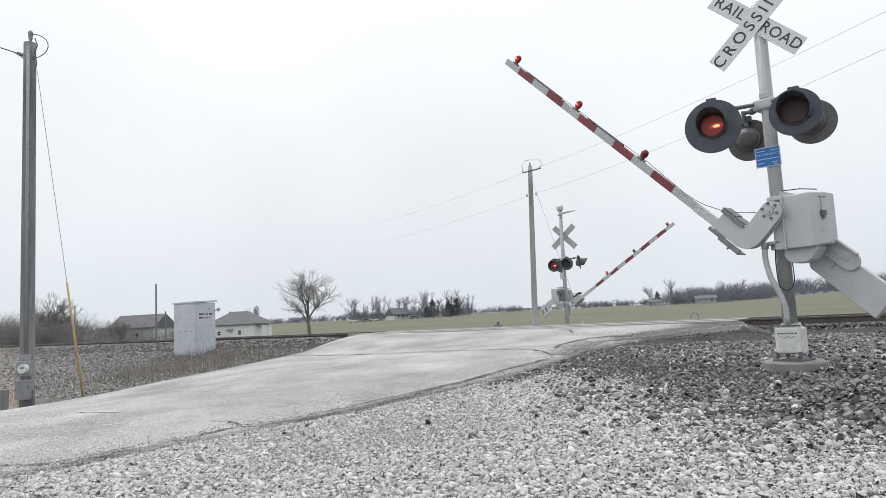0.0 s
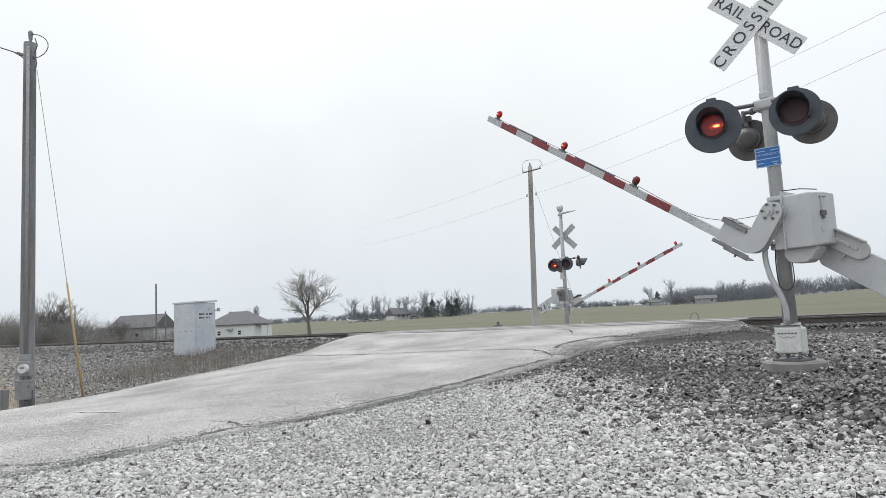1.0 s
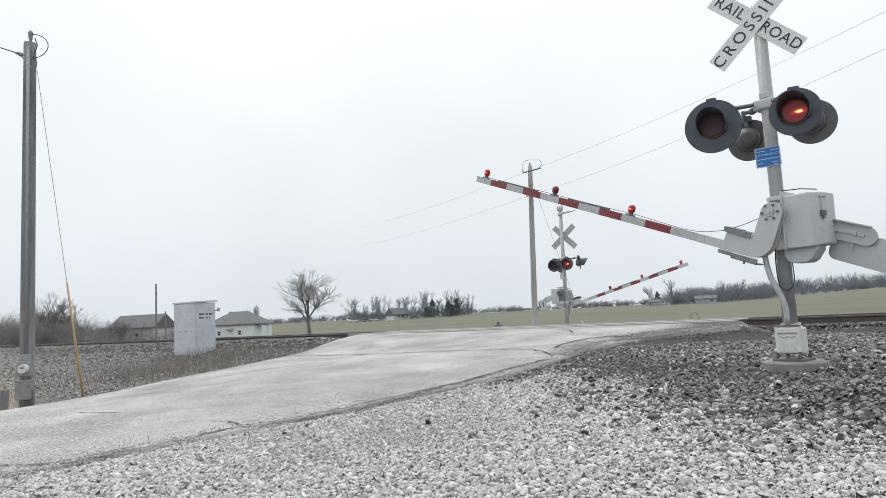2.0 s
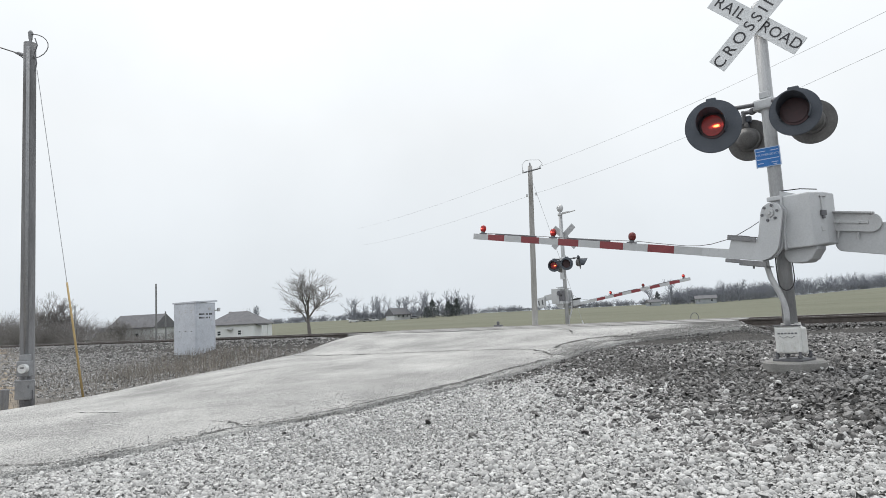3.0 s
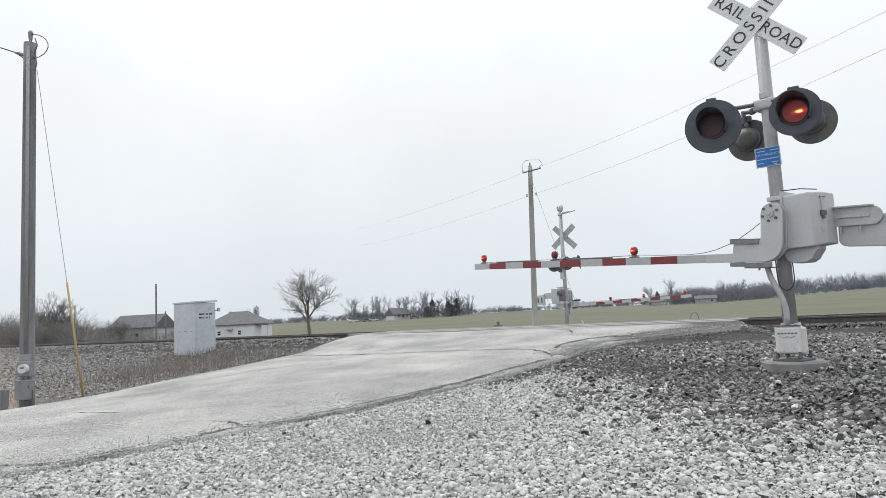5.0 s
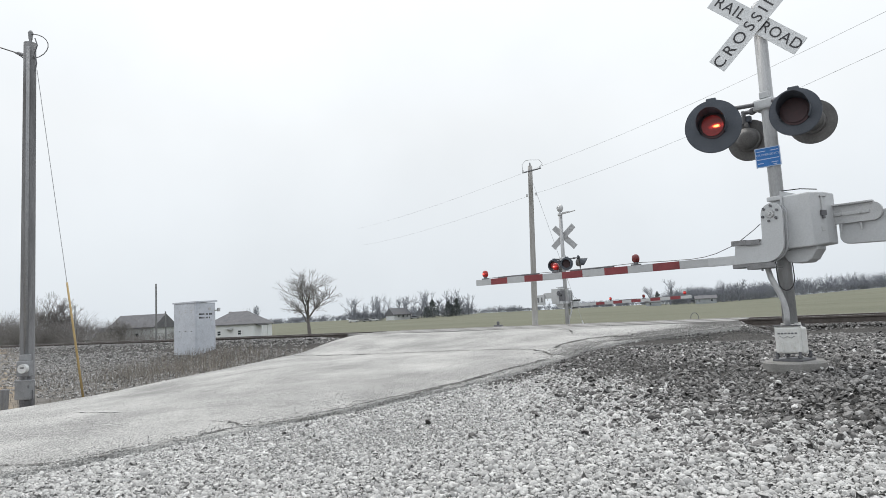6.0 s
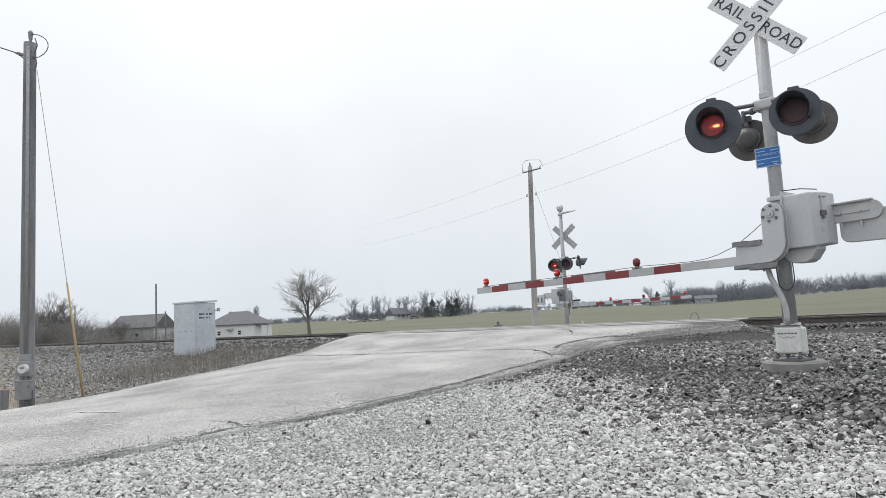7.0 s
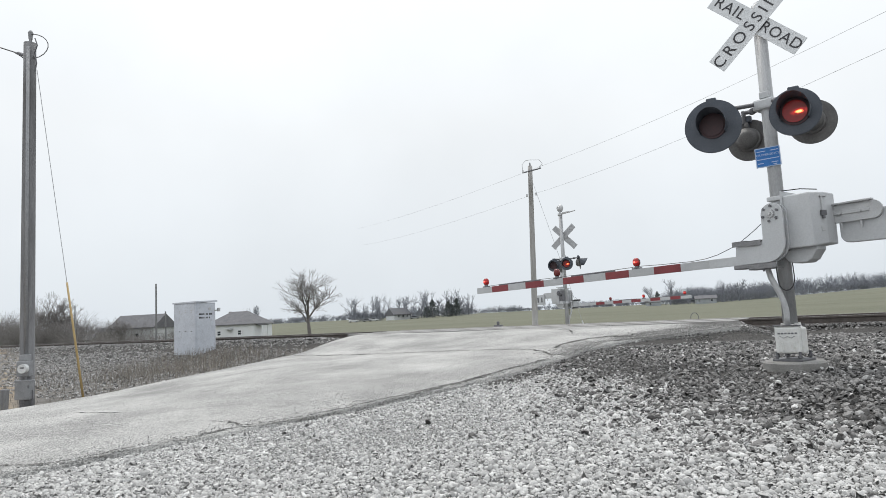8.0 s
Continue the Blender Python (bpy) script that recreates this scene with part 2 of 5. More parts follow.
def slab(bm, outline, y0, y1, mi=0, bevel=0.0):
    """A plate with its outline in x, z, thick from y0 to y1."""
    vs = [bm.verts.new((x, y0, z)) for x, z in outline]
    f = bm.faces.new(vs)
    r = bmesh.ops.extrude_face_region(bm, geom=[f])
    ext = [g for g in r["geom"] if isinstance(g, bmesh.types.BMVert)]
    bmesh.ops.translate(bm, verts=ext, vec=(0, y1 - y0, 0))
    fs = {g for v in vs + ext for g in v.link_faces}
    bmesh.ops.recalc_face_normals(bm, faces=list(fs))
    for g in fs:
        g.material_index = mi
    if bevel:
        es = [e for e in {e for v in vs for e in v.link_edges} if all(v in vs for v in e.verts)]
        bmesh.ops.bevel(bm, geom=es, offset=bevel, segments=2, affect="EDGES", profile=0.5)
    return bm


def arc(cx, cz, r, a0, a1, n):
    return [(cx + r * math.cos(radians(a0 + (a1 - a0) * i / n)), cz + r * math.sin(radians(a0 + (a1 - a0) * i / n))) for i in range(n + 1)]


def lettering(name, text, size, mat, parent, m, spacing=1.0, thick=0.0015):
    cu = bpy.data.curves.new(name, "FONT")
    cu.body, cu.size, cu.align_x, cu.align_y, cu.extrude, cu.space_character = text, size, "CENTER", "CENTER", thick, spacing
    tmp = bpy.data.objects.new(name, cu)
    me = bpy.data.meshes.new_from_object(tmp)
    bpy.data.objects.remove(tmp)
    me.materials.clear()
    me.materials.append(mat)
    ob = new(name, me)
    ob.parent = parent
    ob.matrix_basis = m
    return ob


def quick_mesh(name, co, faces, mats, smooth=False):
    """A mesh from arrays of vertices and of triangles or quads."""
    co, faces = np.asarray(co, np.float32), np.asarray(faces, np.int32)
    me = bpy.data.meshes.new(name)
    me.vertices.add(len(co))
    me.vertices.foreach_set("co", co.ravel())
    k = faces.shape[1]
    me.loops.add(faces.size)
    me.loops.foreach_set("vertex_index", faces.ravel())
    me.polygons.add(len(faces))
    me.polygons.foreach_set("loop_start", np.arange(0, faces.size, k, dtype=np.int32))
    me.polygons.foreach_set("loop_total", np.full(len(faces), k, np.int32))
    me.polygons.foreach_set("use_smooth", np.full(len(faces), smooth))
    for mm in mats:
        me.materials.append(mm)
    me.update(calc_edges=True)
    return me


# ---------------------------------------------------------------- plan: road and rail directions, heights
ROAD_TURN = 38.5
CV, SV = math.cos(radians(ROAD_TURN)), math.sin(radians(ROAD_TURN))
RN = (0.537, 0.8435)                 # across the track
RD = (0.8435, -0.537)                # along the track
TRACK = 17.25                        # distance of the track's middle from the origin
RAIL_TOP = 1.10


def vu(x, y):
    return CV * x + SV * y, -SV * x + CV * y


def xy(v, u):
    return CV * v - SV * u, SV * v + CV * u


def step(a, b, x):
    t = np.clip((x - a) / (b - a), 0, 1)
    return t * t * (3 - 2 * t)


def right_edge(v):
    return np.interp(v, [-30, 0, 1.0, 2.8, 3.9, 5.6, 8.0, 9.6, 10.4, 11.2, 12.6, 13.6, 15.4, 20, 40], [7.6, 7.4, 7.0, 7.0, 6.75, 6.8, 7.3, 7.9, 8.2, 7.5, 6.6, 7.2, 8.2, 8.6, 9])


def left_edge(v):
    return np.interp(v, [-30, 0, 1.1, 2.9, 5.2, 7.7, 12.9, 16, 20, 40], [13.2, 13.1, 13.2, 13.5, 14.8, 16.1, 19.3, 20, 18, 17])


def road_height(x, y):
    v, u = vu(x, y)
    n = RN[0] * x + RN[1] * y
    z = 0.29 + 0.056 * np.maximum(v, -12)
    z = z + (1.075 - z) * step(12.5, 16.2, n)
    z = np.where(n > 18.4, 1.075 - 0.10 * (n - 18.4) * step(18.0, 20.5, n), z)
    return np.maximum(z, 0.0)


def rumple(x, y, s, seed):
    """Cheap smooth noise, about -1 to 1, for arrays."""
    r = np.random.RandomState(seed)
    z = 0
    for _ in range(5):
        a, p, q = r.uniform(0, 6.28), r.uniform(0, 6.28), r.uniform(0.6, 1.6)
        z = z + np.sin((np.cos(a) * x + np.sin(a) * y) * s * q + p + 1.3 * np.sin((np.sin(a) * x - np.cos(a) * y) * s * q * 0.7 + q * 9))
    return z / 3.0


def ground_height(x, y):
    v, u = vu(x, y)
    n = RN[0] * x + RN[1] * y
    d = np.hypot(x, y)
    # near side, right of the road: the gravel shoulder rising to the track
    shoulder = np.minimum(0.25 + 0.056 * np.maximum(v, -12), 0.76 + 0.02 * rumple(x, y, 2.0, 5)) + 0.02 * rumple(x, y, 1.7, 1) - 0.05 * step(-2, -14, v)
    # left of the road: a ditch, then the ballast bank
    bank = np.interp(n, [-40, 4, 9, 12.5, 14.6, 15.6, 16.0], [0.0, 0.0, 0.10, 0.30, 0.62, 0.80, 0.82]) + 0.03 * rumple(x, y, 1.3, 2)
    near = shoulder + (bank - shoulder) * step(0.0, 1.8, u - left_edge(v))
    # beyond the track
    far = np.interp(n, [17, 18.7, 19.4, 22, 26, 60, 130, 300, 700, 3000], [0.82, 0.82, 0.72, 0.25, 0.0, -0.1, 0.3, 1.6, 2.8, 8.0])
    far = far - 1.0 * step(-0.18, -0.30, x / np.maximum(y, 1.0)) * step(28, 60, n) * step(280, 170, d)
    hill = 5.5 * step(100, 520, d) * step(0.36, 0.85, x / np.maximum(y, 1.0)) * step(10, 160, n)
    far = far + hill + 0.25 * rumple(x, y, 0.03, 3) * step(60, 200, d)
    z = np.where(n > TRACK, far, near)
    # ballast filled up to the sleepers' tops
    z = z + (0.922 + 0.075 * step(0.6, 2.2, u - left_edge(v)) - z) * np.where(u > left_edge(v), step(15.2, 15.95, n), step(15.55, 15.93, n)) * step(19.3, 18.6, n)
    # dirt banked up against the corner of the crossing
    e = right_edge(v) - u
    ramp = road_height(x, y) - 0.045 - 0.26 * np.maximum(e, 0) - 0.10 * np.maximum(e, 0) ** 2
    z = z + np.maximum(ramp - z, 0) * step(8.8, 10.6, v) * step(16.4, 15.9, n) * (e > -0.6)
    # under the road
    rh = road_height(x, y) - 0.07
    inside = step(0.25, -0.15, right_edge(v) - u) * step(0.25, -0.15, u - left_edge(v))
    inside = np.where(n > 34, 0, inside)
    z = z + (rh - z) * inside
    return z


def ballast_share(x, y):
    """1 where dark ballast lies on the shoulder, 0 where pale gravel does."""
    v, u = vu(x, y)
    d = v - np.interp(u, [-3, 1.9, 2.6, 3.5, 4.7, 6.2, 7.2], [6.0, 5.05, 4.75, 4.95, 5.6, 6.9, 6.9]) + 0.35 * rumple(x, y, 1.4, 7) + 0.25 * rumple(x, y, 5.0, 8)
    return step(-1.1, 1.05, d)


def dirt_share(x, y):
    """Dark fine dirt washed along the broken edge and over the corner of the shoulder."""
    v, u = vu(x, y)
    e = right_edge(v) - u
    strip = step(1.0, 0.25, e + 0.22 * rumple(x, y, 2.1, 14)) * step(4.6, 6.2, v) * step(-0.4, 0.0, e)
    pool = np.exp(-((v - 7.6 - 0.2 * (u - 5.5)) / 0.85) ** 2 - ((u - 5.4) / 1.7) ** 2)
    strip = np.maximum(strip, step(1.5, 0.4, e + 0.3 * rumple(x, y, 1.5, 17)) * step(9.6, 10.8, v))
    return np.clip(np.maximum(strip, 1.1 * pool + 0.25 * rumple(x, y, 3.0, 15) * step(0.15, 0.5, pool)), 0, 1)


# ---------------------------------------------------------------- ground: one sheet to the horizon


def ground_material():
    m = bpy.data.materials.new("ground_cover")
    m.use_nodes = True
    n, l = m.node_tree.nodes, m.node_tree.links
    b = n["Principled BSDF"]
    b.inputs["Roughness"].default_value = 0.95
    b.inputs["Specular IOR Level"].default_value = 0.2
    at = n.new("ShaderNodeAttribute")
    at.attribute_name = "cover"
    sp = n.new("ShaderNodeSeparateColor")
    l.new(at.outputs["Color"], sp.inputs[0])
    tc = n.new("ShaderNodeTexCoord")

    def noise_node(scale, detail=5):
        k = n.new("ShaderNodeTexNoise")
        k.inputs["Scale"].default_value = scale
        k.inputs["Detail"].default_value = detail
        l.new(tc.outputs["Object"], k.inputs["Vector"])
        return k.outputs["Fac"]

    def blend(fac, a, c, lo=0.35, hi=0.65):
        r = n.new("ShaderNodeMapRange")
        r.inputs["From Min"].default_value, r.inputs["From Max"].default_value = lo, hi
        l.new(fac, r.inputs["Value"])
        x = n.new("ShaderNodeMix")
        x.data_type = "RGBA"
        for key, val in (("A", a), ("B", c)):
            if isinstance(val, tuple):
                x.inputs[key].default_value = (*val, 1)
            else:
                l.new(val, x.inputs[key])
        l.new(r.outputs["Result"], x.inputs["Factor"])
        return x.outputs["Result"]

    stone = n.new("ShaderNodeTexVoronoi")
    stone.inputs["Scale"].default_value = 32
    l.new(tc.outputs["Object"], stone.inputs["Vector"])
    # shade in the gaps between stones painted as darker colour, by cell distance
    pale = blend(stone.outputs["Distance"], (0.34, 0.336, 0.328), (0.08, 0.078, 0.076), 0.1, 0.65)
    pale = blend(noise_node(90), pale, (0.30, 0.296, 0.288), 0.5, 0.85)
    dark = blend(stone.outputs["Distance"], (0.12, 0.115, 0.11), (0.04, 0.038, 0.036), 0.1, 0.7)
    weeds = blend(noise_node(2.2), (0.105, 0.10, 0.093), (0.18, 0.17, 0.158))
    weeds = blend(noise_node(26), weeds, (0.10, 0.09, 0.08), 0.5, 0.8)
    tan = blend(noise_node(5), (0.20, 0.165, 0.125), (0.32, 0.265, 0.20))
    weeds = blend(at.outputs["Alpha"], weeds, tan, 0.0, 1.0)
    field = blend(noise_node(0.05), (0.122, 0.128, 0.092), (0.162, 0.166, 0.122), 0.3, 0.7)
    field = blend(noise_node(1.6), field, (0.17, 0.16, 0.118), 0.45, 0.85)
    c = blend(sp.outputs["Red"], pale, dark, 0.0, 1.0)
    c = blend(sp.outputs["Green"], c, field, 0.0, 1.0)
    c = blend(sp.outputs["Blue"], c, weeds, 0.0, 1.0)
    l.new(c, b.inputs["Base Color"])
    bp = n.new("ShaderNodeBump")
    bp.inputs["Strength"].default_value = 0.6
    bp.inputs["Distance"].default_value = 0.02
    bp.invert = True
    l.new(stone.outputs["Distance"], bp.inputs["Height"])
    l.new(bp.outputs[0], b.inputs["Normal"])
    return m


def build_ground():
    front = np.radians(np.linspace(38, 142, 240))
    back = np.radians(np.linspace(142, 398, 90))[1:-1]
    ang = np.concatenate([front, back])
    rad = np.concatenate([[0.0], np.geomspace(0.6, 4200, 230)])
    R, A = np.meshgrid(rad, ang, indexing="ij")
    X, Y = R * np.cos(A) + 0.11, R * np.sin(A) - 0.37
    Z = ground_height(X, Y)
    nr, na = R.shape
    i, j = np.meshgrid(np.arange(nr - 1), np.arange(na), indexing="ij")
    k = (j + 1) % na
    faces = np.stack([i * na + j, (i + 1) * na + j, (i + 1) * na + k, i * na + k], -1).reshape(-1, 4)
    me = quick_mesh("ground", np.stack([X, Y, Z], -1).reshape(-1, 3), faces, [ground_material()], True)
    n = RN[0] * X + RN[1] * Y
    v, u = vu(X, Y)
    left = step(0.2, 1.2, u - left_edge(v)) * (n < TRACK)
    near_track = step(4.2, 2.2, np.abs(n - TRACK))
    red = np.clip(np.maximum(ballast_share(X, Y) * (n < TRACK), near_track), 0, 1)
    green = step(20.5, 23, n)
    blue = np.clip(left * step(14.6, 12.8, n + 0.9 * rumple(X, Y, 0.8, 11)) + (n < TRACK) * step(-9, -14, v) + step(19.6, 20.6, n) * step(24, 22, n), 0, 1)
    red = np.maximum(np.maximum(red, left), dirt_share(X, Y) * (n < TRACK) * (u < right_edge(v) + 0.3))
    tan = step(-0.615, -0.655, (X + 0.5 * rumple(X, Y, 0.7, 16)) / np.maximum(Y, 1.0)) * (Y > 1)
    blue = np.maximum(blue, left * np.clip(tan, 0, 1))
    col = np.stack([red, green, blue, np.clip(tan, 0, 1)], -1).astype(np.float32)
    a = me.color_attributes.new("cover", "FLOAT_COLOR", "POINT")
    a.data.foreach_set("color", col.ravel())
    return tagged(new("ground", me), "gravel shoulder, ballast and winter field", "ground", kind="structure")


# ---------------------------------------------------------------- road
def build_road():
    rv = np.concatenate([np.linspace(-30, 0, 16)[:-1], np.linspace(0, 18, 150), np.linspace(18, 34, 24)[1:]])
    cu = 36
    co, top = [], []
    for v in rv:
        lo = right_edge(v) + 0.10 * rumple(v, 0.0, 2.2, 21) + 0.05 * rumple(v, 0.0, 8.0, 22) + 0.02 * rumple(v, 0.0, 25.0, 23)
        hi = left_edge(v) + 0.08 * rumple(v, 0.0, 2.0, 24)
        us = lo + (hi - lo) * np.linspace(0, 1, cu) ** 1.15
        x, y = xy(v, us)
        z = road_height(x, y) + 0.008 * rumple(x, y, 1.6, 25) + 0.05 * np.sin(np.pi * np.linspace(0, 1, cu)) * step(13, 9, RN[0] * x + RN[1] * y)
        z[0] -= 0.022
        z[-1] -= 0.02
        row = np.stack([x, y, z], -1)
        co.append(np.concatenate([[row[0] - (0, 0, 0.16)], row, [row[-1] - (0, 0, 0.2)]]))
    co = np.array(co)
    nr, nc = co.shape[:2]
    i, j = np.meshgrid(np.arange(nr - 1), np.arange(nc - 1), indexing="ij")
    faces = np.stack([i * nc + j, (i + 1) * nc + j, (i + 1) * nc + j + 1, i * nc + j + 1], -1).reshape(-1, 4)
    me = quick_mesh("road", co.reshape(-1, 3), faces[:, ::-1], [M_ROAD], True)
    return tagged(new("road", me), "worn pale grey asphalt country road with cracked edge", "road", kind="structure")


def road_crack(road, points, width, seed, name="crack", mat=None):
    """A thin ragged crack or scrape lying on the road, points in road coordinates."""
    r = random.Random(seed)
    pts = []
    for (a, b), (c, d) in zip(points, points[1:]):
        k = max(2, int(math.hypot(c - a, d - b) / 0.07))
        pts += [(a + (c - a) * i / k + r.gauss(0, 0.018), b + (d - b) * i / k + r.gauss(0, 0.018)) for i in range(k)]
    bm = bmesh.new()
    prev = None
    for i, (v, u) in enumerate(pts):
        w = width * (0.35 + 0.9 * r.random()) * (0.8 + 0.2 * math.sin(i * 0.37 + seed)) * min(1, i / 3 + 0.2, (len(pts) - i) / 3)
        a, b = pts[max(0, i - 1)], pts[min(len(pts) - 1, i + 1)]
        dv, du = b[0] - a[0], b[1] - a[1]
        ln = math.hypot(dv, du) or 1
        row = []
        for s in (-0.5, 0.5):
            x, y = xy(v - du / ln * w * s, u + dv / ln * w * s)
            row.append(bm.verts.new((x, y, surface_height(x, y) + 0.010)))
        if prev:
            bm.faces.new((prev[0], row[0], row[1], prev[1]))
        prev = row
    return part(name, bm, mat or M_CRACK, road)


def surface_height(x, y):
    v, u = vu(x, y)
    lo, hi = right_edge(v), left_edge(v)
    t = min(1, max(0, (u - lo) / (hi - lo))) ** (1 / 1.15)
    n = RN[0] * x + RN[1] * y
    return float(road_height(x, y) + 0.008 * rumple(x, y, 1.6, 25) + 0.05 * math.sin(math.pi * t) * step(13, 9, n))


# ---------------------------------------------------------------- railway track
def along(s, n, z=0.0):
    return (RD[0] * s + RN[0] * n, RD[1] * s + RN[1] * n, z)


def build_track():
    track = new("railway_track")
    tagged(track, "single railway track on timber sleepers in dark ballast", "railway track", kind="structure")
    turn = math.degrees(math.atan2(RD[1], RD[0]))
    prof = [(-0.07, 0), (-0.07, 0.012), (-0.012, 0.03), (-0.012, 0.12), (-0.036, 0.135), (-0.036, 0.165), (-0.028, 0.172),
            (0.028, 0.172), (0.036, 0.165), (0.036, 0.135), (0.012, 0.12), (0.012, 0.03), (0.07, 0.012), (0.07, 0)]
    for side in (-0.752, 0.752):
        bm = bmesh.new()
        a = [bm.verts.new(along(-260, TRACK + side + p, RAIL_TOP - 0.172 + q)) for p, q in prof]
        c = [bm.verts.new(along(240, TRACK + side + p, RAIL_TOP - 0.172 + q)) for p, q in prof]
        for i in range(len(prof)):
            k = (i + 1) % len(prof)
            f = bm.faces.new((a[i], c[i], c[k], a[k]))
            if i == 6:
                f.material_index = 1
        part("rail", bm, [M_RAILSIDE, M_RAILTOP], track, "rusty steel rail with polished head")
    bm = bmesh.new()
    box(bm, -0.11, 0.11, -1.3, 1.3, -0.17, 0, 0.012)
    tie = bpy.data.meshes.new("sleeper")
    bm.to_mesh(tie)
    bm.free()
    tie.materials.append(M_TIE)
    r = random.Random(4)
    for i in range(150):
        s = -62 + i * 0.56
        if -13.8 < s < -2.6:
            continue
        ob = new("sleeper", tie)
        ob.parent = track
        x, y, _ = along(s, TRACK + r.gauss(0, 0.02))
        ob.matrix_basis = pose(x, y, RAIL_TOP - 0.176, 0, 0, turn + r.gauss(0, 1.0))
    # crossing panels between and beside the rails, through the road
    for n0, n1 in ((TRACK - 1.45, TRACK - 0.80), (TRACK - 0.66, TRACK - 0.02), (TRACK + 0.0, TRACK + 0.66), (TRACK + 0.80, TRACK + 1.45)):
        for k in range(4):
            bm = bmesh.new()
            m = pose(0, 0, 0, 0, 0, turn)
            box(bm, -13.7 + 2.78 * k, -10.95 + 2.78 * k, n0, n1, RAIL_TOP - 0.16, RAIL_TOP - 0.008, 0.008, m=m)
            part("crossing_panel", bm, M_CROSSPANEL, track)
    return track


M_CROSSPANEL = material("worn_crossing_asphalt", (0.22, 0.215, 0.21), (0.33, 0.325, 0.315), 0.9, 0, 2, 60, 0.4, 0.01)


# ---------------------------------------------------------------- crossing signal with its gate
PIVOT = (0.04, -0.27, 1.75)
LIGHTS = ((-0.51, -0.40, 2.912, 0.33, 1, 22), (0.411, -0.28, 2.859, 0.271, 1, 17), (-0.376, 0.22, 2.779, 0.262, -1, 12), (0.385, 0.22, 2.82, 0.262, -1, 14))


def signal_light(sig, x, y, z, r, face, yaw):
    """One flashing light: black round background, hood, lens; its lamp is returned for keying."""
    bm = bmesh.new()
    # housing behind the background
    rod(bm, (0, 0.02, 0), (0, 0.13, 0), 0.15, 0.14, 28)
    rod(bm, (0, 0.13, 0), (0, 0.17, 0), 0.14, 0.07, 28)
    rod(bm, (0, 0.10, 0.13), (0, 0.10, 0.21), 0.025, 0.025, 10)
    light = part("signal_light", bm, M_GREYBACK, sig, "black hooded flashing light with red lens", True)
    light.matrix_basis = pose(x, y, z, 0, 0, (0 if face > 0 else 180) + yaw)
    bm = bmesh.new()
    rod(bm, (0, 0.0, 0), (0, 0.022, 0), r, r, 48)
    es = [e for e in bm.edges if len(e.link_faces) == 2 and e.calc_face_angle() > 1]
    bmesh.ops.bevel(bm, geom=es, offset=0.006, segments=2, affect="EDGES")
    for f in bm.faces:
        if f.normal.y > 0.7:
            f.material_index = 1
    part("background", bm, [M_BLACK, M_GREYBACK], light)
    bm = bmesh.new()
    box(bm, -0.06, 0.06, 0.03, 0.10, r - 0.05, r + 0.035, 0.014)
    rod(bm, (0, 0.06, 0.14), (0, 0.06, r - 0.04), 0.03, 0.03, 10)
    part("hanger", bm, M_BLACK, light)
    # hood: a cut tube, longer above
    bm = bmesh.new()
    n = 30
    rows = []
    for i in range(n + 1):
        a = radians(-35 + 250 * i / n)
        ln = 0.08 + 0.22 * (0.5 + 0.5 * math.sin(a)) ** 0.8
        row = []
        for rr in (0.165, 0.170):
            for yy in (0.0, -ln):
                row.append(bm.verts.new((math.cos(a) * rr, yy, math.sin(a) * rr * (1.0 if yy == 0 else 1.02))))
        rows.append(row)
    for p, q in zip(rows, rows[1:]):
        bm.faces.new((p[0], p[1], q[1], q[0]))
        bm.faces.new((p[2], q[2], q[3], p[3]))
        bm.faces.new((p[1], p[3], q[3], q[1]))
    bmesh.ops.recalc_face_normals(bm, faces=bm.faces)
    part("hood", bm, M_BLACK, light, smooth=False)
    # lens
    bm = bmesh.new()
    rod(bm, (0, -0.012, 0), (0, 0.0, 0), 0.148, 0.155, 32)
    rod(bm, (0, -0.018, 0), (0, -0.012, 0), 0.155, 0.155, 32)
    part("lens", bm, M_LENS_OFF, light, smooth=False)
    # lamp disc, glowing on one face only, turning on an upright axis
    bm = bmesh.new()
    rod(bm, (0, -0.006, 0), (0, 0.006, 0), 0.128, 0.128, 32)
    for f in bm.faces:
        f.material_index = 1 if f.normal.y < -0.7 else 0
    lamp = part("lamp", bm, [M_LENS_OFF, M_LAMP], light, "red lamp disc that flashes in turn")
    lamp.location = (0, -0.028, 0)
    return lamp


def gate_light(arm, s, steady=False):
    """A small red lamp on the arm; one half of its lens glows, and it turns to flash; the steady one glows all round."""
    bm = bmesh.new()
    z0 = -0.436
    n = 18
    prof = [(0.034, 0.03), (0.046, 0.045), (0.052, 0.075), (0.05, 0.105), (0.038, 0.128), (0.018, 0.140)]
    rings = []
    for rr, zz in prof:
        rings.append([bm.verts.new((rr * math.cos(6.28318 * k / n), rr * math.sin(6.28318 * k / n), zz)) for k in range(n)])
    for p, q in zip(rings, rings[1:]):
        for k in range(n):
            f = bm.faces.new((p[k], p[(k + 1) % n], q[(k + 1) % n], q[k]))
            f.smooth = True
            f.material_index = 1 if steady or f.calc_center_median().y < -0.012 else 0
    bm.faces.new(rings[-1])
    bm.faces.new(rings[0][::-1])
    rod(bm, (0, 0, -0.004), (0, 0, 0.03), 0.036, 0.03, 14, 2)
    box(bm, -0.07, 0.07, -0.022, 0.022, -0.012, 0.006, 0.003, 2)
    ob = part("gate_light", bm, [M_GATE_LENS, M_GATE_LAMP, M_DARKSTEEL], arm, "small red gate lamp")
    ob.location = (-s, 0.0, z0)
    return ob


